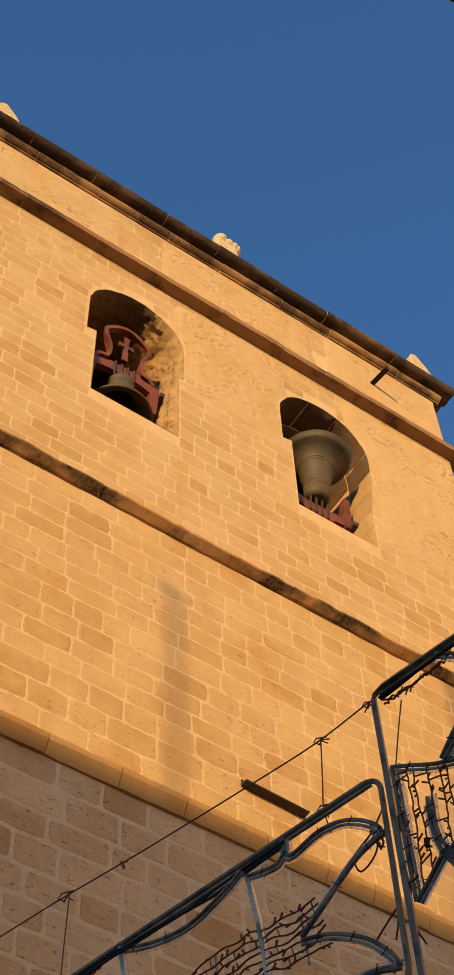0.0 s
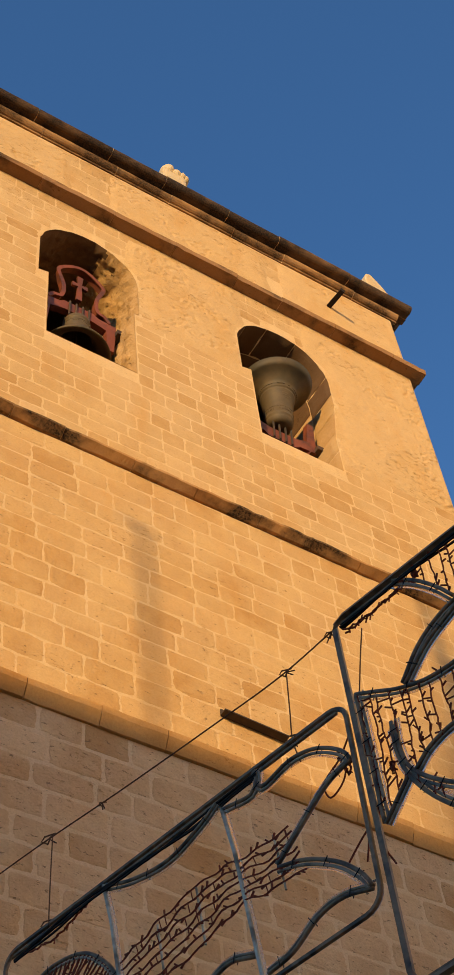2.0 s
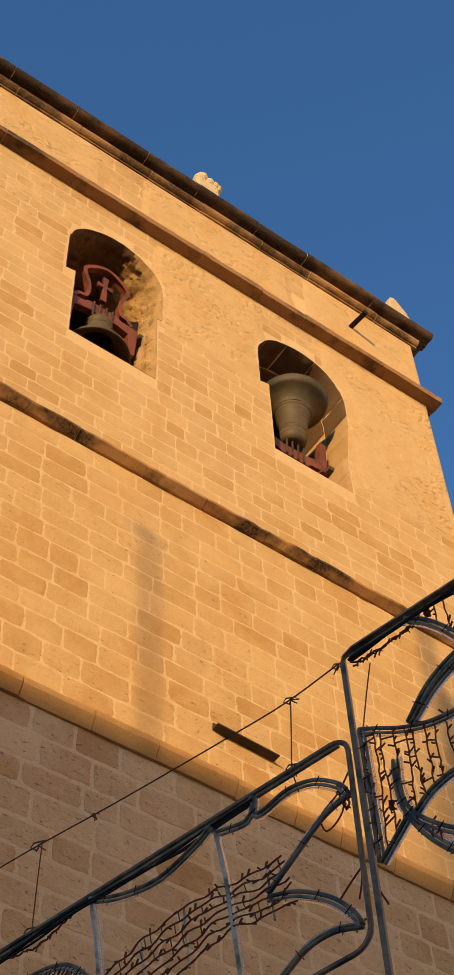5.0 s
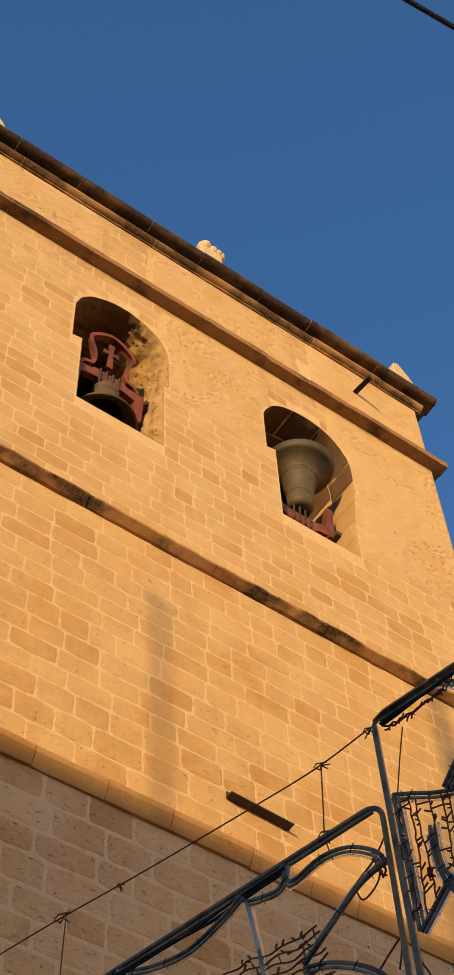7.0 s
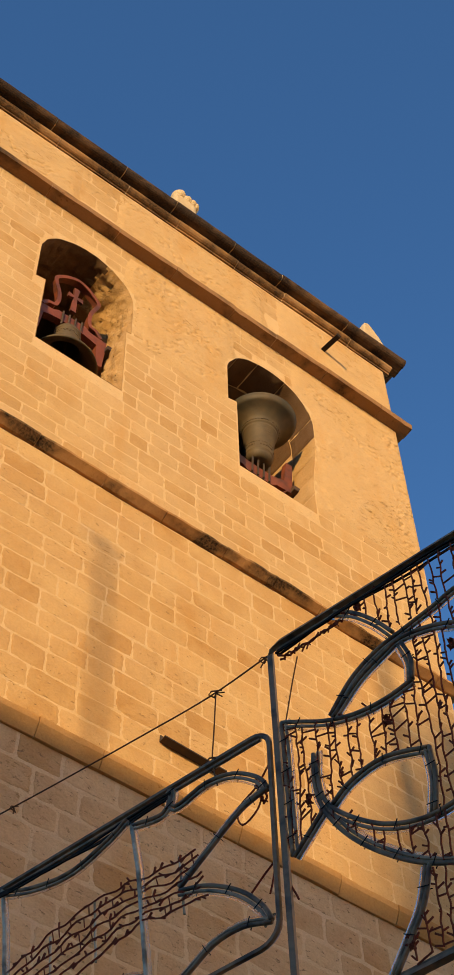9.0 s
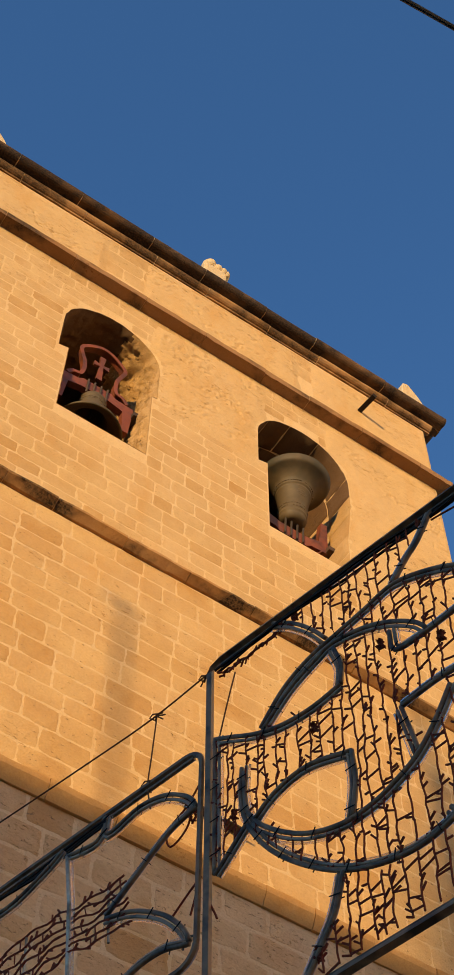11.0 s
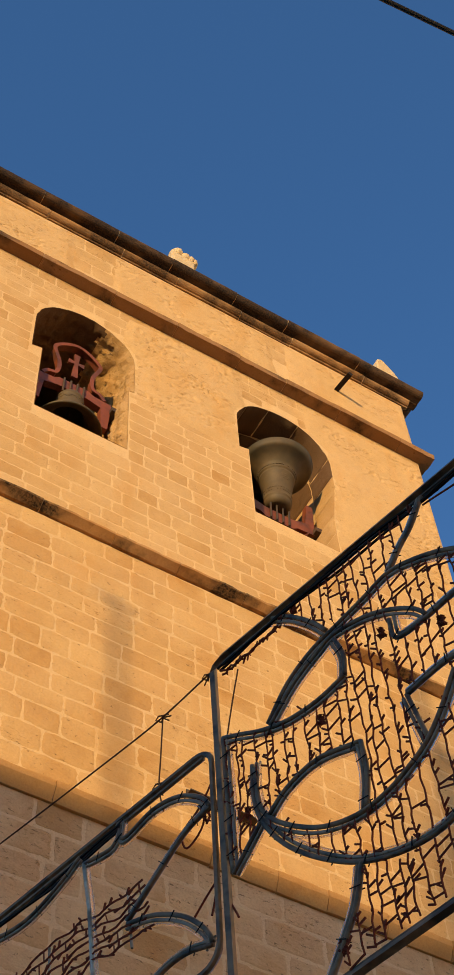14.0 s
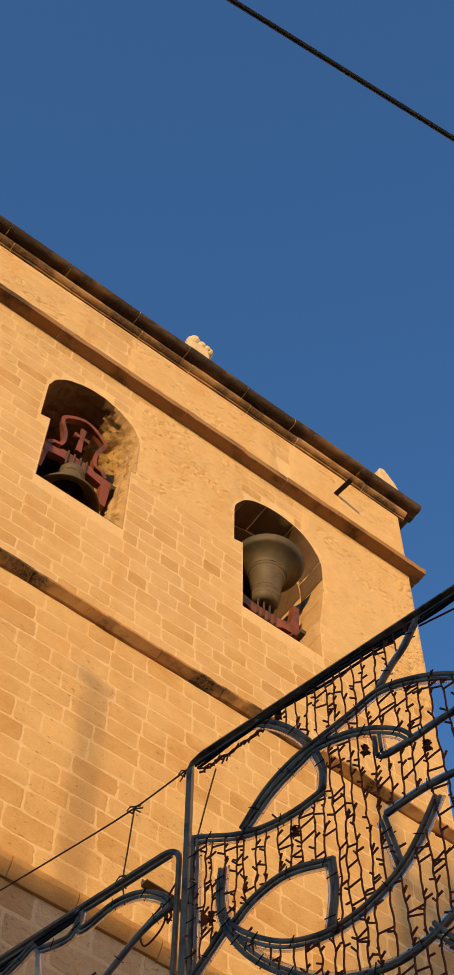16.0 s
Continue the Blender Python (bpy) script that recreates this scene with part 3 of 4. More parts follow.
MANTLE = [(5.60, 6.22), (5.46, 6.20), (5.31, 6.22), (5.17, 6.28), (5.05, 6.36), (4.955, 6.42)]
SPIKE_L = [(4.955, 6.42), (4.965, 5.66)]
SPIKE_R = [(4.97, 5.65), (5.12, 5.80)]
CRES_OUT = [(5.10, 6.13), (5.095, 5.95), (5.135, 5.78), (5.23, 5.60), (5.37, 5.43), (5.53, 5.29), (5.69, 5.21), (5.84, 5.18), (5.96, 5.20), (6.06, 5.25), (6.20, 5.36), (6.33, 5.52)]
CRES_IN = [(5.11, 6.10), (5.125, 5.88), (5.21, 5.73), (5.38, 5.57), (5.55, 5.495), (5.69, 5.495), (5.79, 5.53), (5.88, 5.58), (5.97, 5.68), (6.06, 5.82)]
DIAMOND = [(6.32, 5.86), (6.16, 5.87), (6.01, 5.885), (5.85, 5.87)]
DIAMOND_2 = [(5.85, 5.87), (5.895, 5.60)]
PETAL_L = [(5.16, 5.80), (5.26, 5.87), (5.42, 5.895), (5.62, 5.82)]
PETAL_R = [(5.62, 5.82), (5.625, 5.66), (5.60, 5.50)]
STALK = [(5.54, 5.28), (5.495, 5.13), (5.43, 5.02), (5.35, 4.90)]
GUSSET = [(6.12, 6.90), (6.04, 6.77), (5.97, 6.70), (5.90, 6.61)]
TAIL = [(5.98, 5.26), (6.06, 5.13), (6.16, 5.02)]
for c in (LEAF_TOP, LEAF_LOW, BROW, LID, CHEEK, MANTLE[::-1], SPIKE_L[::-1], SPIKE_R, CRES_OUT[::-1], CRES_IN, DIAMOND, DIAMOND_2, PETAL_L, PETAL_R, STALK, GUSSET, TAIL):
    motif(c, panel, M_STEEL)
leaf = LEAF_TOP[3:] + LEAF_LOW[1:4] + [(5.86, 6.38), (5.73, 6.46), (5.60, 6.50)]
crescent = CRES_OUT + [(6.33, 5.86)] + list(reversed(CRES_IN))
top_fill = [(5.30, 6.92), (6.10, 6.92), (5.90, 6.62), (5.72, 6.57), (5.55, 6.57)]
mid_fill = [(4.96, 6.41), (5.17, 6.27), (5.46, 6.20), (5.60, 6.22), (5.61, 6.46), (5.86, 6.38), (6.0, 6.19), (6.34, 6.24), (6.4, 5.9), (6.06, 5.82), (5.88, 5.58), (5.69, 5.50), (5.55, 5.50), (5.38, 5.57), (5.21, 5.73), (5.12, 5.80), (4.97, 5.66)]
petal = PETAL_L + PETAL_R[1:] + [(5.38, 5.57), (5.21, 5.72)]
eye_gap = [(5.85, 6.36), (5.96, 6.28), (6.0, 6.2), (5.87, 6.2)]
low_fill = [(5.55, 5.27), (5.69, 5.20), (5.84, 5.17), (5.98, 5.2), (6.2, 5.34), (6.3, 5.4), (6.3, 4.9), (5.38, 4.91)]
diamond_gap = [(5.86, 5.86), (6.02, 5.87), (6.05, 5.82), (5.90, 5.61)]
fill = part("bulb_wiring", light_wires([leaf, top_fill, mid_fill, crescent, low_fill], [petal, eye_gap, diamond_gap], 5), M_WIRE, panel, "dark red strings of unlit bulbs")
tagged(fill, kind="stuff")

# left-hand panel: horseshoe, neck and fin motif in a rounded rectangle
panel2 = tagged(new("light_panel"), "unlit street light panel with curved neck motif", "street decoration", group="light panels")
TZ, BZ, UL, UR = 6.43, 5.30, 2.62, 4.885
rr = 0.09
outer = []
for cu, cz, a0 in ((UR - rr, TZ - rr, 0), (UL + rr, TZ - rr, 90), (UL + rr, BZ + rr, 180), (UR - rr, BZ + rr, 270)):
    for k in range(6):
        a = radians(a0 + 18 * k)
        outer.append((cu + rr * math.cos(a), cz + rr * math.sin(a)))
bm = bmesh.new()
sweep(bm, [on_panel(u, z) for u, z in outer], 0.0135, 6, closed=True)
part("outer_frame", bm, M_STEEL, panel2, "grey galvanised tube frame with rounded corners")
bm = bmesh.new()
sweep(bm, [on_panel(UL + 0.03, TZ - 0.024, 0.008), on_panel(UR - 0.05, TZ - 0.024, 0.008)], 0.010, 6)
part("inner_frame", bm, M_STEEL, panel2)
cable_bundle(panel2, UL + 0.05, UR - 0.5, TZ - 0.030, 8)
for c in ([(3.33, 6.42), (3.38, 6.17), (3.46, 5.56), (3.49, 5.31)], [(4.12, 6.34), (4.17, 6.05), (4.25, 5.33)]):
    bm = bmesh.new()
    sweep(bm, [on_panel(u, z) for u, z in c], 0.010, 8)
    bmesh_2 = bmesh.new()
    sweep(bmesh_2, [on_panel(u + 0.022, z) for u, z in c], 0.007, 6)
    p = part("strut", bm, M_PALESTEEL, panel2)
    part("rope_light", bmesh_2, M_ROPE, p)
for c in (
    [(3.35, 6.40), (3.54, 6.32), (3.77, 6.28), (3.98, 6.34), (4.09, 6.40)],
    [(2.68, 6.04), (2.80, 6.12), (2.98, 6.16), (3.20, 6.10), (3.37, 5.92), (3.42, 5.76), (3.39, 5.57), (3.30, 5.36)],
    [(2.68, 6.06), (2.80, 6.08), (2.98, 6.04), (3.11, 5.92), (3.18, 5.76), (3.17, 5.60), (3.10, 5.40)],
    [(4.12, 6.34), (4.30, 6.30), (4.34, 6.37), (4.33, 6.42)],
    [(4.34, 6.42), (4.37, 6.30), (4.54, 6.33), (4.69, 6.29), (4.82, 6.18), (4.865, 6.09)],
    [(4.865, 6.09), (4.72, 6.05), (4.55, 5.93), (4.40, 5.82)],
    [(4.40, 5.81), (4.55, 5.75), (4.71, 5.63), (4.82, 5.49), (4.85, 5.41)],
    [(4.85, 5.40), (4.71, 5.45), (4.57, 5.44), (4.42, 5.36), (4.28, 5.34)],
    [(4.22, 5.46), (4.08, 5.51), (3.95, 5.47), (3.85, 5.38), (3.79, 5.31)],
):
    motif(c, panel2, M_STEEL)
# neck: strings of bulbs stretched along it, with thin spacers
NECK_T = [(3.43, 5.90), (3.66, 5.97), (3.95, 6.02), (4.16, 6.00), (4.39, 5.97), (4.51, 6.00)]
NECK_B = [(3.46, 5.63), (3.66, 5.65), (3.92, 5.69), (4.17, 5.75), (4.36, 5.72), (4.55, 5.71)]
bm = bmesh.new()
ta, tb = spline([(u, z, 0) for u, z in NECK_T]), spline([(u, z, 0) for u, z in NECK_B])
r = random.Random(21)
for k in range(7):
    f = k / 6
    line = []
    n = min(len(ta), len(tb))
    for i in range(n):
        p = ta[i * len(ta) // n].lerp(tb[i * len(tb) // n], f)
        line.append(on_panel(p.x, p.y + 0.008 * math.sin(i * 0.9 + k * 2), 0.006 * math.sin(i * 1.3 + k)))
    sweep(bm, line, 0.0046, 4)
    for i in range(1, n - 1):
        if r.random() < 0.55:
            q = line[i]
            a = r.uniform(-2.4, 2.4)
            sweep(bm, [q, q + (on_panel(0.026 * math.sin(a), 0.032 * math.cos(a)) - on_panel(0, 0))], 0.0054, 4)
        if k < 6 and r.random() < 0.16:
            p = ta[i * len(ta) // n].lerp(tb[i * len(tb) // n], f + 1 / 6)
            sweep(bm, [line[i], on_panel(p.x, p.y)], 0.0036, 4)
# horseshoe: short strings across it
ha = spline([(2.72, 6.06, 0), (2.80, 6.11, 0), (2.98, 6.15, 0), (3.20, 6.09, 0), (3.37, 5.90, 0), (3.41, 5.74, 0), (3.38, 5.50, 0)])
hb = spline([(2.72, 6.05, 0), (2.80, 6.07, 0), (2.98, 6.03, 0), (3.11, 5.91, 0), (3.18, 5.75, 0), (3.18, 5.66, 0), (3.13, 5.46, 0)])
n = 44
for i in range(1, n):
    a, b = ha[i * (len(ha) - 1) // n], hb[i * (len(hb) - 1) // n]
    sweep(bm, [on_panel(a.x, a.y), on_panel((a.x + b.x) / 2 + r.uniform(-0.01, 0.01), (a.y + b.y) / 2), on_panel(b.x, b.y)], 0.0048, 4)
    for f in (0.25, 0.5, 0.75):
        q = a.lerp(b, f)
        if r.random() < 0.7:
            sweep(bm, [on_panel(q.x, q.y), on_panel(q.x + r.uniform(-0.03, 0.03), q.y + r.uniform(-0.02, 0.02), 0.01)], 0.0046, 4)
tagged(part("bulb_wiring", bm, M_WIRE, panel2, "dark red strings of unlit bulbs"), kind="stuff")
for u, top, low in ((3.68, 5.97, 5.65), (3.93, 6.02, 5.69), (4.40, 6.0, 5.68)):
    bm = bmesh.new()
    sweep(bm, [on_panel(u - 0.01, top, 0.008), on_panel(u + 0.02, low, 0.008)], 0.006, 6)
    part("spacer", bm, M_PALESTEEL, panel2)

# carrying cord with its hangers and knots
bm = bmesh.new()
cord = [(0.0, 7.22), (1.4, 7.10), (2.47, 7.03), (2.90, 7.00), (3.5, 6.94), (4.17, 6.89), (4.57, 6.87), (4.9, 6.90)]
sweep(bm, [on_panel(p.x, p.y) for p in spline([(u, z, 0) for u, z in cord], 0.06)], 0.0042, 5)
cord_ob = tagged(ob_of("support_cord", bm, M_CORD), "thin brown cord from tower to light panels", "cord")
for pts in (
    [(4.60, 6.87), (4.585, 6.62), (4.575, 6.44), (4.60, 6.28)],
    [(2.945, 7.0), (2.935, 6.7), (2.93, 6.44)],
    [(5.06, 6.78), (5.02, 6.62), (4.975, 6.42)],
):
    bm = bmesh.new()
    sweep(bm, [on_panel(p.x, p.y, 0.004) for p in spline([(u, z, 0) for u, z in pts])], 0.0036, 5)
    part("hanger", bm, M_CORD, cord_ob)
for u, z, s in ((4.60, 6.87, 1.0), (2.92, 7.0, 1.5), (4.585, 6.44, 1.1), (2.93, 6.44, 1.3), (3.33, 6.95, 0.6), (4.89, 6.89, 0.9)):
    r = random.Random(int(u * 100))
    bm = bmesh.new()
    loop = [on_panel(u + 0.028 * s * math.cos(a) * (1 + 0.3 * math.sin(3 * a)), z + 0.016 * s * math.sin(a), 0.012 * math.sin(2 * a)) for a in [k * 0.7 for k in range(18)]]
    sweep(bm, loop, 0.004 * (0.7 + 0.3 * s), 5)
    for _ in range(2):
        a = r.uniform(3.5, 6.0)
        sweep(bm, [on_panel(u, z), on_panel(u + 0.05 * s * math.cos(a), z + 0.05 * s * math.sin(a), 0.01)], 0.0036, 5)
    part("knot", bm, M_CORD, cord_ob)
for u, z, s in ((5.46, 6.08, 1.3), (5.80, 6.29, 1.4), (6.06, 6.10, 1.3), (5.06, 5.90, 1.2), (5.42, 5.00, 1.5), (5.40, 6.86, 1.4), (5.33, 6.88, 1.2)):
    r = random.Random(int(u * 100 + z))
    bm = bmesh.new()
    loop = [on_panel(u + 0.011 * s * math.cos(a * 1.37) * r.uniform(0.5, 1.2), z + 0.019 * s * math.sin(a), 0.010 * math.sin(3 * a)) for a in [q * 0.8 for q in range(34)]]
    sweep(bm, loop, 0.0045, 4)
    part("wire_knot", bm, M_WIRE, panel)
for host, pts in (
    (panel, [(6.11, 6.86), (6.4, 6.80), (6.93, 6.72)]),
    (panel, [(4.93, 6.2), (4.955, 5.9), (4.93, 5.6), (4.97, 5.45)]),
    (panel2, [(4.84, 6.13), (4.80, 6.02), (4.72, 5.98), (4.70, 6.08), (4.80, 6.15), (4.88, 6.25)]),
    (panel2, [(4.885, 5.75), (4.86, 5.62), (4.84, 5.55)]),
    (panel2, [(4.75, 5.60), (4.82, 5.66), (4.89, 5.71)]),
):
    bm = bmesh.new()
    sweep(bm, [on_panel(p.x, p.y, 0.012) for p in spline([(u, z, 0) for u, z in pts], 0.02)], 0.0045, 5)
    part("flex", bm, M_WIRE, host)
# loops of flex on the panels
for host, u0, z0, u1, z1, sag in ((panel, 4.96, 6.86, 5.34, 6.86, 0.02), (panel, 4.97, 6.84, 5.32, 6.87, 0.015), (panel2, 4.86, 6.12, 4.80, 6.2, 0.12), (panel2, 2.75, 6.38, 3.2, 6.40, 0.05)):
    r = random.Random(int(u0 * 77))
    bm = bmesh.new()
    line = []
    for k in range(30):
        f = k / 29
        line.append(on_panel(u0 + (u1 - u0) * f + r.uniform(-0.006, 0.006), z0 + (z1 - z0) * f - sag * math.sin(math.pi * f) + r.uniform(-0.006, 0.006), 0.012 + r.uniform(-0.008, 0.008)))
    sweep(bm, line, 0.0055, 5)
    for k in range(2, 28, 2):
        sweep(bm, [line[k], line[k] + Vector((0, r.uniform(-0.02, 0.02), r.uniform(-0.03, 0.02)))], 0.004, 4)
    part("flex", bm, M_WIRE, host)

# ---- cable over the street ----
bm = bmesh.new()
d = Vector((1, -0.069, 0.214))
sweep(bm, [Vector((-7, -7.668, 8.0)) + d * s for s in range(-12, 15, 2)], 0.011, 8)
tagged(ob_of("overhead_cable", bm, M_BLACK), "black electric cable strung along the street", "cable")


# ---- bells ----
def bell(o, tilt, size, label, y, z=19.62, tall=1.0):
    """A bell under its red iron yoke, free to swing about an axle between the jambs."""
    thing = tagged(new("church_bell"), label, "bell", group="bells")
    m = Matrix.Translation((o["cx"] + 0.03, y, z)) @ Matrix.Rotation(radians(tilt), 4, "X")

    def put(name, bm, mat, parent, lab="", smooth=False):
        bmesh.ops.transform(bm, matrix=m, verts=bm.verts)
        return part(name, bm, mat, parent, lab, smooth)

    s = size

    def flare(z):
        return 0.80 + 0.28 * min(1, max(0, (-z - 0.1) / 0.8)) ** 3

    bm = bmesh.new()
    profile = [(0.0, -0.10), (0.16, -0.10), (0.21, -0.115), (0.237, -0.15), (0.243, -0.17), (0.246, -0.20), (0.254, -0.205), (0.254, -0.225), (0.248, -0.23), (0.256, -0.42), (0.272, -0.58), (0.282, -0.60), (0.284, -0.62), (0.279, -0.625), (0.285, -0.64), (0.295, -0.645), (0.296, -0.665), (0.292, -0.67), (0.318, -0.72), (0.355, -0.765), (0.40, -0.80), (0.445, -0.825), (0.462, -0.835), (0.468, -0.85), (0.472, -0.912), (0.455, -0.92), (0.42, -0.90), (0.33, -0.78), (0.265, -0.62), (0.225, -0.25), (0.19, -0.15), (0.0, -0.14)]
    lathe(bm, [(q * s, h * s) for q, h in profile], 48)
    for v in bm.verts:
        k = flare(v.co.z / s)
        v.co = Vector((v.co.x * k, v.co.y * k, v.co.z * tall))
    put("bell_body", bm, M_BRONZE, thing, "weathered bronze bell with raised bands", True)
    wide = random.Random(3)
    # raised lettering worn past reading, and an ornament band
    for row, (za, zb, count, span) in enumerate(((-0.30, -0.27, 30, 6.28), (-0.335, -0.318, 34, 6.28), (-0.50, -0.48, 4, 0.42), (-0.535, -0.515, 7, 0.75), (-0.57, -0.55, 6, 0.62), (-0.69, -0.675, 40, 6.28))):
        bm = bmesh.new()
        for k in range(count):
            a = (k + 0.5) / count * span - span / 2 + math.pi / 2
            rad = (0.2505 + (-0.25 - za) * 0.05 + (0.026 if za < -0.65 else 0)) * s
            rad *= flare(za)
            w = span / count * rad * wide.uniform(0.15, 0.42)
            if wide.random() < 0.15:
                continue
            c0 = Vector((math.cos(a), math.sin(a), 0))
            side = Vector((-c0.y, c0.x, 0)) * w
            vs = []
            for q in (rad - 0.008, rad + 0.003):
                for d0, zz in ((-1, za), (1, za), (1, zb), (-1, zb)):
                    vs.append(bm.verts.new(c0 * q + side * d0 + Vector((0, 0, zz * s))))
            for f in ((4, 5, 6, 7), (0, 1, 5, 4), (1, 2, 6, 5), (2, 3, 7, 6), (3, 0, 4, 7)):
                bm.faces.new([vs[q] for q in f])
        bmesh.ops.recalc_face_normals(bm, faces=bm.faces)
        bmesh.ops.scale(bm, verts=bm.verts, vec=(1, 1, tall))
        tagged(put("relief_band", bm, M_BRONZE, thing), kind="stuff")
    bm = bmesh.new()
    sweep(bm, [(0, 0, -0.14 * s), (0, 0.01, -0.55 * s), (0, 0.02, -0.80 * s)], 0.022, 10)
    r = bmesh.ops.create_icosphere(bm, subdivisions=2, radius=0.07)
    bmesh.ops.translate(bm, verts=r["verts"], vec=(0, 0.02, -0.84 * s))
    put("clapper", bm, M_DARKIRON, thing)
    # yoke: stepped iron beam with shoulders that drop beside the bell
    half = 0.58
    bm = bmesh.new()
    prism(bm, [(-half, -0.02), (-half, 0.12), (-0.30, 0.14), (-0.22, 0.20), (0.22, 0.20), (0.30, 0.14), (half, 0.12), (half, -0.02), (half - 0.02, -0.50), (half - 0.12, -0.50), (half - 0.15, -0.06), (0.22, 0.0), (-0.22, 0.0), (-half + 0.15, -0.06), (-half + 0.12, -0.50), (-half + 0.02, -0.50)], -0.05, 0.05)
    put("yoke_beam", bm, M_RED, thing, "red-painted iron yoke beam")
    # crest: a curved shield outline with a pierced plate
    crest = [(-0.44, 0.14), (-0.36, 0.22), (-0.27, 0.24), (-0.235, 0.36), (-0.25, 0.50), (-0.30, 0.62), (-0.33, 0.73), (-0.25, 0.82), (-0.12, 0.90), (0.0, 0.93), (0.12, 0.90), (0.25, 0.82), (0.33, 0.73), (0.30, 0.62), (0.25, 0.50), (0.235, 0.36), (0.27, 0.24), (0.36, 0.22), (0.44, 0.14)]
    crest = [(x * 1.08, 0.14 + (z - 0.14) * 1.35) for x, z in crest]
    line = spline([(x, 0, z) for x, z in crest], 0.04)
    bm = bmesh.new()
    n = len(line)
    rows = []
    for i, p in enumerate(line):
        d = (line[min(i + 1, n - 1)] - line[max(i - 1, 0)]).normalized()
        w = Vector((d.z, 0, -d.x))
        rows.append([bm.verts.new(p + w * a + Vector((0, c, 0))) for a, c in ((-0.008, -0.06), (-0.03, -0.06), (-0.03, -0.045), (-0.008, -0.04), (-0.008, 0.06), (0.008, 0.06), (0.008, -0.04), (0.03, -0.045), (0.03, -0.06), (0.008, -0.06))])
    for a, c in zip(rows, rows[1:]):
        for j in range(10):
            bm.faces.new((a[j], a[(j + 1) % 10], c[(j + 1) % 10], c[j]))
    bm.faces.new(rows[0])
    bm.faces.new(rows[-1])
    bmesh.ops.recalc_face_normals(bm, faces=bm.faces)
    put("yoke_crest", bm, M_RED, thing, "curved red iron crest")
    bm = bmesh.new()
    prism(bm, [(-0.045, 0.42), (0.045, 0.42), (0.03, 0.76), (0.12, 0.74), (0.12, 0.84), (0.03, 0.82), (0.045, 1.02), (-0.045, 1.02), (-0.03, 0.82), (-0.12, 0.84), (-0.12, 0.74), (-0.03, 0.76)], -0.03, 0.01)
    put("cross", bm, M_RED, thing, "red iron cross inside the crest")
    for k in range(4):
        x = -0.15 + 0.1 * k
        bm = bmesh.new()
        sweep(bm, [(x, -0.065, -0.12), (x, -0.07, 0.20), (x, 0, 0.225), (x, 0.07, 0.20), (x, 0.065, -0.12)], 0.016, 6)
        put("strap_bolt", bm, M_DARKIRON, thing)
    for sgn in (-1, 1):
        bm = bmesh.new()
        sweep(bm, [(sgn * (half - 0.02), 0, -0.02), (sgn * (half + 0.16), 0, -0.02)], 0.035, 12)
        put("axle", bm, M_DARKIRON, thing)
        bm = bmesh.new()
        sweep(bm, [(sgn * 0.40, 0, -0.04), (sgn * 0.20, 0, 0.14)], 0.02, 6)
        put("brace", bm, M_RED, thing)
    # bearing blocks let into the jambs
    for x0, x1 in ((o["xl"] - 0.05, o["xl"] + 0.10), (o["xr"] - 0.10, o["xr"] + 0.05)):
        bm = bmesh.new()
        box(bm, x0, x1, y - 0.12, y + 0.12, z - 0.12, z - 0.02, 0.008)
        part("bearing", bm, M_DARKIRON, thing)
    return thing


bell(OPENINGS[0], 4, 0.95, "weathered bronze bell on red iron yoke with pierced cross", 0.42, 19.66, 1.1)
bell(OPENINGS[1], 186, 1.04, "large bronze bell turned mouth upwards on its iron yoke", 0.42, 19.10, 1.22)


# ---- small things on the tower ----
def rock(bm, c, s, seed, sub=3, amp=0.12):
    r = bmesh.ops.create_icosphere(bm, subdivisions=sub, radius=1)
    for v in r["verts"]:
        k = 1 + amp * noise.noise(v.co * 1.7 + Vector((seed, 0, 0))) + amp * 0.5 * noise.noise(v.co * 4 + Vector((seed, 5, 0)))
        v.co = Vector((v.co.x * s[0], v.co.y * s[1], v.co.z * s[2])) * k + Vector(c)


TOP = COR + 0.36
f1 = tagged(new("stone_finial"), "pale weathered stone finial with rounded head on the cornice", "finial", group="finials")
bm = bmesh.new()
box(bm, -4.58, -4.14, -0.16, 0.28, TOP - 0.03, TOP + 0.72, 0.05)
part("pedestal", bm, M_FINIAL, f1)
bm = bmesh.new()
rock(bm, (-4.43, -0.03, TOP + 0.88), (0.13, 0.15, 0.17), 1, 3, 0.06)
rock(bm, (-4.29, -0.03, TOP + 0.82), (0.13, 0.15, 0.15), 4, 3, 0.06)
rock(bm, (-4.19, -0.05, TOP + 0.79), (0.08, 0.14, 0.12), 7, 3, 0.06)
rock(bm, (-4.12, -0.05, TOP + 0.76), (0.07, 0.13, 0.11), 9, 3, 0.06)
part("carved_head", bm, M_FINIAL, f1, smooth=True)
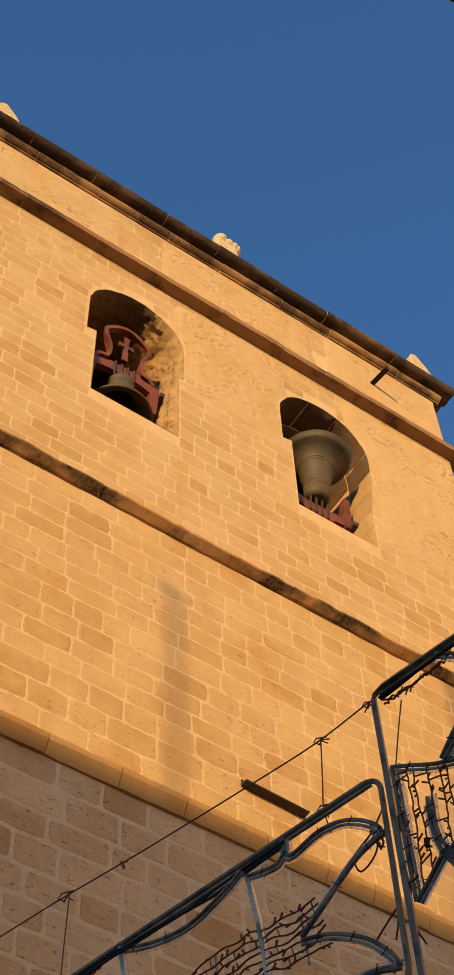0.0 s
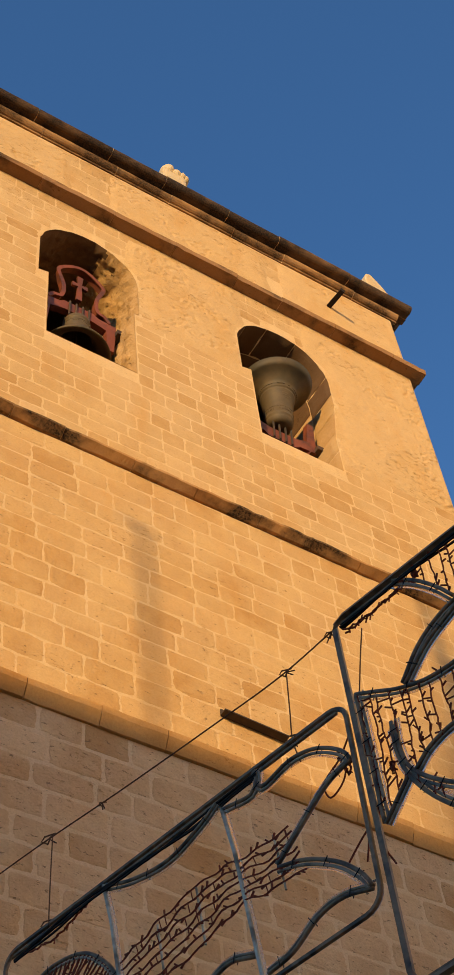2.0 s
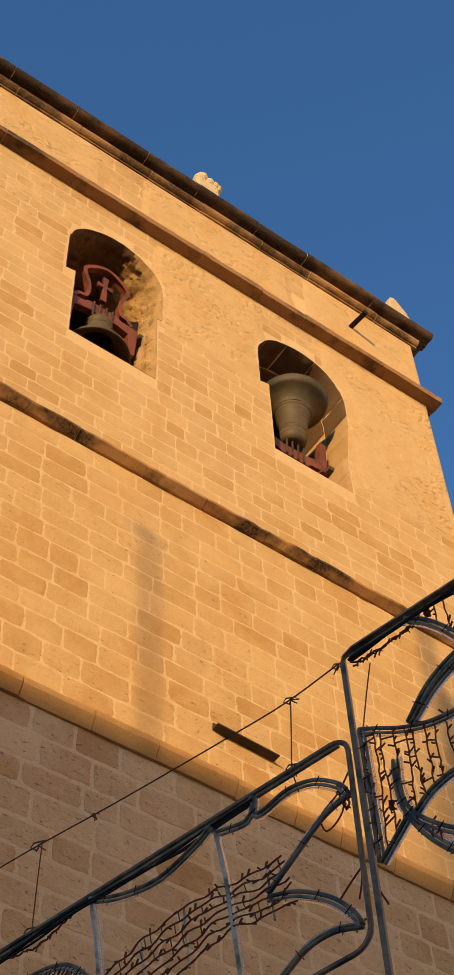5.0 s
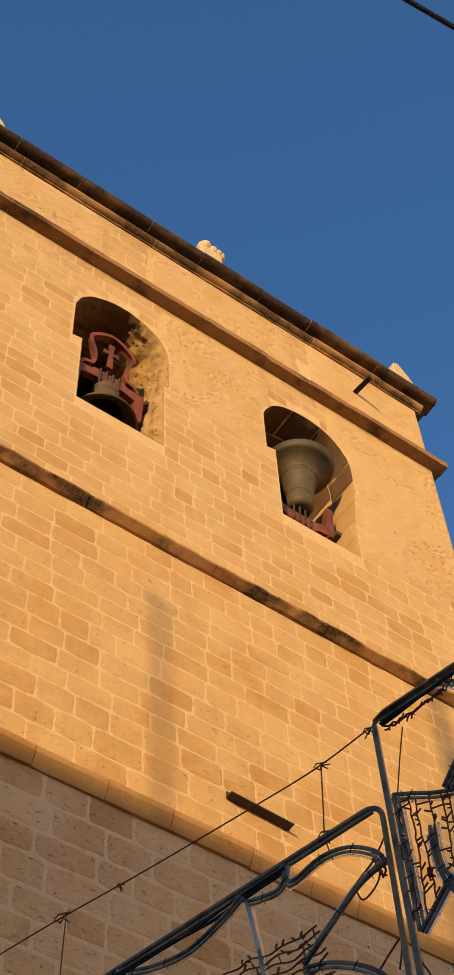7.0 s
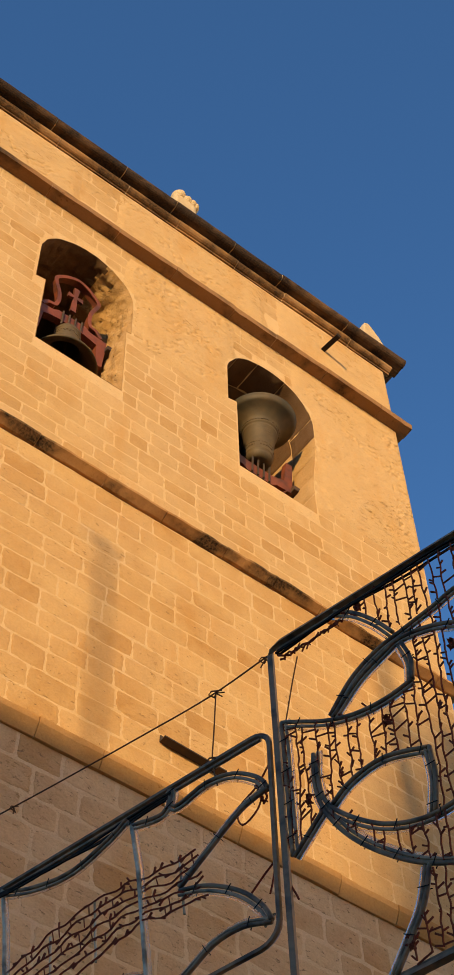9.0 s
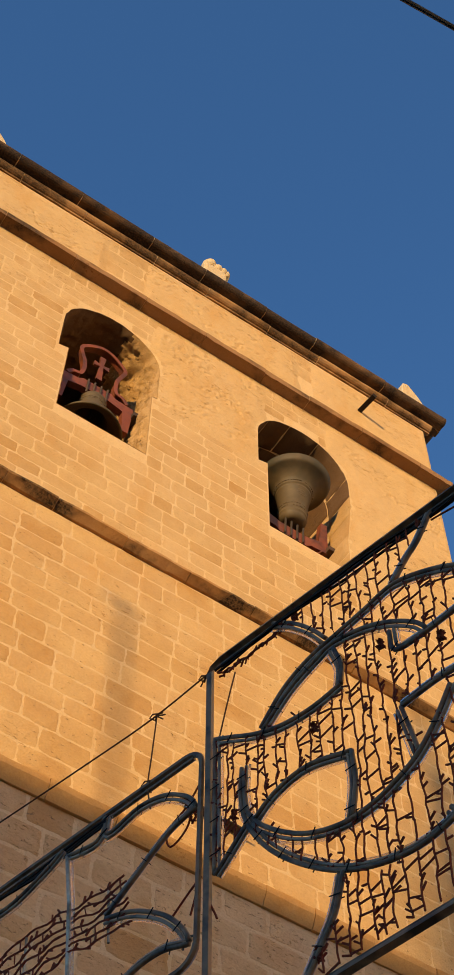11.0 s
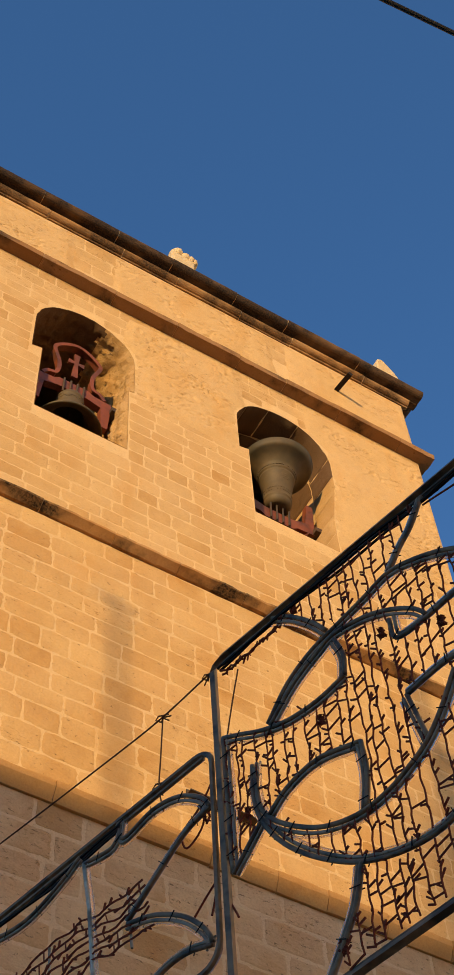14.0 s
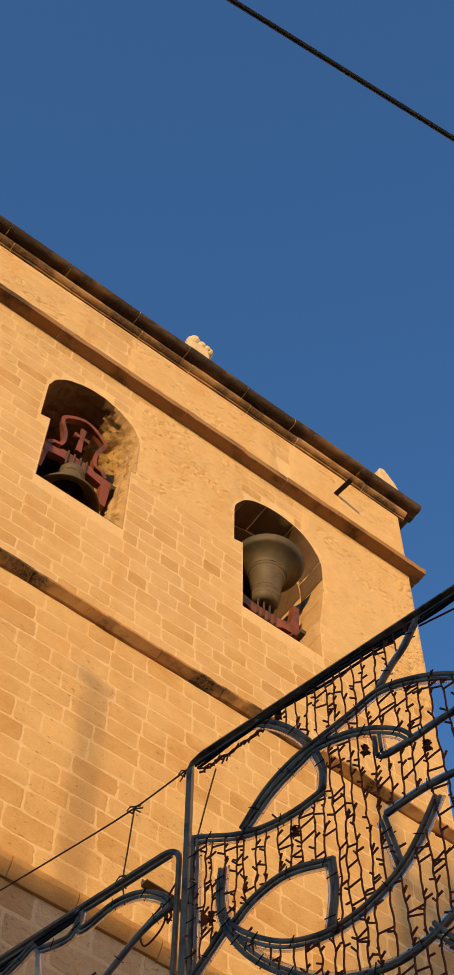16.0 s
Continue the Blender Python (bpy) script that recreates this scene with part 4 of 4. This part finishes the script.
for xa in (-0.42, -8.70):
    f2 = tagged(new("stone_finial"), "pale broken stone pyramid on the tower corner", "finial", group="finials")
    bm = bmesh.new()
    prism(bm, [(xa - 0.08, TOP - 0.03), (xa + 0.42, TOP - 0.03), (xa + 0.38, TOP + 0.20), (xa + 0.28, TOP + 0.42), (xa + 0.08, TOP + 0.70), (xa - 0.02, TOP + 0.70), (xa - 0.08, TOP + 0.5)], -0.2, 0.25)
    bmesh.ops.bevel(bm, geom=list(bm.edges), offset=0.02, segments=1, affect="EDGES")
    part("pyramid", bm, M_FINIAL, f2)

spout = tagged(new("water_spout"), "dark iron rain spout projecting under the cornice", "spout")
bm = bmesh.new()
sweep(bm, [(-1.43, 0.05, 23.27), (-1.405, -0.40, 23.225)], 0.044, 4, square=True)
part("pipe", bm, M_CABLE, spout)
bar_thing = tagged(new("iron_bar"), "dark rusted iron angle bar fixed along the wall", "bar")
bm = bmesh.new()
box(bm, -4.49, -3.74, -0.11, -0.012, 12.14, 12.155)
box(bm, -4.49, -3.74, -0.025, -0.012, 12.155, 12.23)
bmesh.ops.rotate(bm, verts=bm.verts, cent=(-4.1, -0.06, 12.17), matrix=Matrix.Rotation(radians(2.5), 3, "Y"))
part("angle", bm, M_DARKIRON, bar_thing)

# ---- houses across the street, behind the camera: unseen, set to shade and fill the tower ----
SH_Y = -18.0
ROOF = LOW + 0.10 - SH_Y / 0.655 * 0.164
# roof height is set so the shade edge lands on the low band
for x0, x1, drop in ((-38, -29, 0.0), (-29, -21, 0.0), (-21, -12.5, 0.0)):
    house = tagged(new("house"), "unseen rendered cream townhouse across the street, flat roof set to shade the wall", "house", group="houses across the street")
    h = ROOF - drop
    bm = bmesh.new()
    box(bm, x0, x1, SH_Y - 10, SH_Y, 0, h - 0.12)
    part("wall", bm, M_RENDER, house)
    # dark unseen roof, so that little light bounces up into the arches
    bm = bmesh.new()
    box(bm, x0, x1, SH_Y - 10, SH_Y, h - 0.12, h)
    part("roof", bm, M_TILE, house, "unseen terracotta roof, toned dark to bounce little light")
# unseen light blocker; outline follows the shade wanted near the tower's corner
house = tagged(new("house"), "unseen gabled mass added to cast soft slanting shade on the tower", "house", group="houses across the street")
gable = [(-1.75, 0), (-1.7, 11.5), (-1.5, 13.1), (-0.9, 14.3), (-0.3, 15.25), (0.6, 15.4), (5.4, 15.4), (5.4, 0)]
s_run, s_rise = 0.74 / 0.655, 0.164 / 0.655
bm = bmesh.new()
prism(bm, [(x - 64 * s_run, 0 if z == 0 else z + 64 * s_rise) for x, z in gable], -74, -64)
part("wall", bm, M_RENDER, house)
# reflector out of view: its sunlit west face fills the shaded wall
house = tagged(new("house"), "unseen tall rendered block added to bounce sunlight onto the tower", "house", group="houses across the street")
bm = bmesh.new()
box(bm, 4.5, 18, -56, -2.5, 0, 34)
part("wall", bm, M_RENDER, house)
# unseen shadow casters: thickness and place chosen by the stripes they throw
mast = tagged(new("shadow_mast"), "unseen slim masts and stay on house roofs, placed to cast soft shadow stripes", "mast")
k = -SH_Y / 0.655
bm = bmesh.new()
sweep(bm, [(-5.55 - k * 0.74, SH_Y - 0.3, ROOF - 0.05), (-5.60 - k * 0.74, SH_Y - 0.3, ROOF + 3.4)], 0.037, 10)
part("pole", bm, M_STEEL, mast)
bm = bmesh.new()
sweep(bm, [(-5.85 - k * 0.74, SH_Y - 0.3, ROOF + 3.40), (-5.50 - k * 0.74, SH_Y - 0.3, ROOF + 3.34)], 0.035, 8)
part("antenna", bm, M_STEEL, mast)
# these further poles and stay are added to break up the light at right
bm = bmesh.new()
sweep(bm, [(-1.5 - k * 0.74, SH_Y - 0.3, ROOF - 0.05), (-1.5 - k * 0.74, SH_Y - 0.3, ROOF + 4.4)], 0.06, 10)
part("pole", bm, M_STEEL, mast)
bm = bmesh.new()
sweep(bm, [(-1.5 - k * 0.74, SH_Y - 0.3, ROOF + 3.4), (-0.5 - k * 0.74, SH_Y - 0.3, ROOF + 2.2)], 0.06, 10)
part("stay", bm, M_STEEL, mast)
bm = bmesh.new()
sweep(bm, [(-0.75 - k * 0.74, SH_Y - 0.3, ROOF - 0.05), (-0.70 - k * 0.74, SH_Y - 0.3, ROOF + 3.6)], 0.05, 10)
part("pole", bm, M_STEEL, mast)


# ---- stones of the south wall ----
def block_mesh(seed, material):
    """A dressed stone in a unit box, with worn uneven edges: front at y = -1."""
    r = random.Random(seed)
    verts, faces, worn = [], [], []
    k = 5
    rings = ((0.0, 0.6, 0.0), (0.0, -0.2, 0.0), (0.09, -0.85, 0.45), (0.24, -1.0, 1.0))
    for inset, y, w in rings:
        for t in range(4 * k):
            side, f = t // k, (t % k) / k
            c = [(0, 0), (1, 0), (1, 1), (0, 1), (0, 0)]
            (x0, z0), (x1, z1) = c[side], c[side + 1]
            x, z = x0 + (x1 - x0) * f, z0 + (z1 - z0) * f
            # rounded corners
            x = 0.5 + (x - 0.5) * (1 - 0.05 * abs(2 * z - 1) ** 4)
            z = 0.5 + (z - 0.5) * (1 - 0.10 * abs(2 * x - 1) ** 4)
            x = 0.5 + (x - 0.5) * (1 - inset) + r.uniform(-0.020, 0.020)
            z = 0.5 + (z - 0.5) * (1 - inset * 1.7) + r.uniform(-0.036, 0.036)
            verts.append((x, y + (r.uniform(-0.1, 0.1) if w else 0), z))
            worn.append(w)
    n = 4 * k
    for q in range(3):
        for t in range(n):
            faces.append((q * n + t, q * n + (t + 1) % n, (q + 1) * n + (t + 1) % n, (q + 1) * n + t))
    verts.append((0.5, -1.05, 0.5))
    worn.append(1.0)
    for t in range(n):
        faces.append((3 * n + t, 3 * n + (t + 1) % n, 4 * n))
    me = bpy.data.meshes.new("stone_block")
    me.from_pydata(verts, [], faces)
    a = me.attributes.new("worn", "FLOAT", "POINT")
    a.data.foreach_set("value", worn)
    me.materials.append(material)
    return me


BLOCKS = {k: [block_mesh(s, m) for s in range(9)] for k, m in M_FACE.items()}


def zone(x, z):
    """Which face a stone has: its weathering and, when low, its raised tone."""
    if z < LOW:
        return "low"
    if z < MID:
        return "middle"
    if z > 20.5 or (z > 19.6 and -5.3 < x < -3.9):
        return "top"
    return "upper"


# paler than the wall's mortar so joints show between the brightened low stones
bm = bmesh.new()
box(bm, X_L + 0.004, X_R - 0.004, -0.003, 0.02, 6.5, LOW + 0.005)
part("mortar_face", bm, M_MORTAR_PALE, wall_south, "pale lime mortar")
JOINT = 0.018
placed = []
r = random.Random(31)


def free_spans(z0, z1):
    """Stretches of a course that no opening breaks."""
    cuts = []
    for o in OPENINGS:
        if z1 <= o["sill"] + 0.02 or z0 >= o["spring"] + o["r"] + 0.02:
            continue
        if z1 > o["nl"]:
            w = o["r"] if z0 < o["spring"] else math.sqrt(max(0.01, o["r"] ** 2 - (z0 - o["spring"]) ** 2))
            cuts.append((o["cx"] - w - 0.03, o["cx"] + w + 0.03))
        else:
            cuts.append((o["xl"] - 0.012, o["xr"] + 0.012))
    spans, x = [], X_L + 0.02
    for a, b in cuts:
        spans.append((x, a))
        x = b
    spans.append((x, X_R - 0.012))
    return spans


def courses(z0, z1, h, length):
    n = max(1, round((z1 - z0) / h))
    hs = [r.uniform(0.88, 1.12) for _ in range(n)]
    k = (z1 - z0) / sum(hs)
    z = z0
    for q in hs:
        za, zb = z, z + q * k
        for a, b in free_spans(za, zb):
            x = a
            first = True
            while x < b - 0.05:
                l = length * r.uniform(0.65, 1.35) * (r.uniform(0.5, 1) if first else 1)
                first = False
                if b - (x + l) < 0.3:
                    l = b - x
                # plaster beside the second opening hides its stones
                if not (x + l > -1.9 and za > 18.6 and zb < 21.8) and not (za > 22.3 and r.random() < 0.35):
                    placed.append((x, za, l, zb - za))
                x += l
        z = zb


courses(7.9, LOW + 0.02, 0.33, 0.52)
courses(LOW + 0.30, MID - 0.01, 0.285, 0.45)
courses(MID + 0.24, UP - 0.01, 0.265, 0.42)
courses(UP + 0.30, COR - 0.01, 0.40, 0.62)
placed.sort(key=lambda p: abs(p[0] + p[2] / 2 + 4.0) * 1.0 + abs(p[1] - 14.5) * 0.8)
shapes = BLOCKS["low"]
verts_cache = [([v.co.copy() for v in m.vertices], [tuple(p.vertices) for p in m.polygons], [d.value for d in m.attributes["worn"].data]) for m in shapes]
rest = {k: ([], [], []) for k in BLOCKS}
for i, (x, z, l, h) in enumerate(placed):
    k = r.randrange(9)
    proud = r.uniform(0.0012, 0.0045)
    kind = zone(x + l / 2, z)
    if kind == "low":
        proud += 0.0045
    m = Matrix.Translation((x + JOINT / 2, 0, z + JOINT / 2)) @ Matrix.Diagonal((l - JOINT, proud, h - JOINT, 1))
    if i < 300:
        ob = new("stone_block", BLOCKS[kind][k])
        ob.parent = wall_south
        ob.matrix_world = m
    else:
        rv, rf, rw = rest[kind]
        n0 = len(rv)
        vs, fs, ws = verts_cache[k]
        rv += [tuple(m @ v) for v in vs]
        rw += ws
        rf += [tuple(n0 + q for q in f) for f in fs]
for kind, (rv, rf, rw) in rest.items():
    me = bpy.data.meshes.new("far_stone_blocks")
    me.from_pydata(rv, [], rf)
    a = me.attributes.new("worn", "FLOAT", "POINT")
    a.data.foreach_set("value", rw)
    me.materials.append(M_FACE_FAR[kind])
    ob = new("far_stone_blocks", me)
    ob.parent = wall_south
    tagged(ob, "golden sandstone ashlar blocks", kind="stuff")
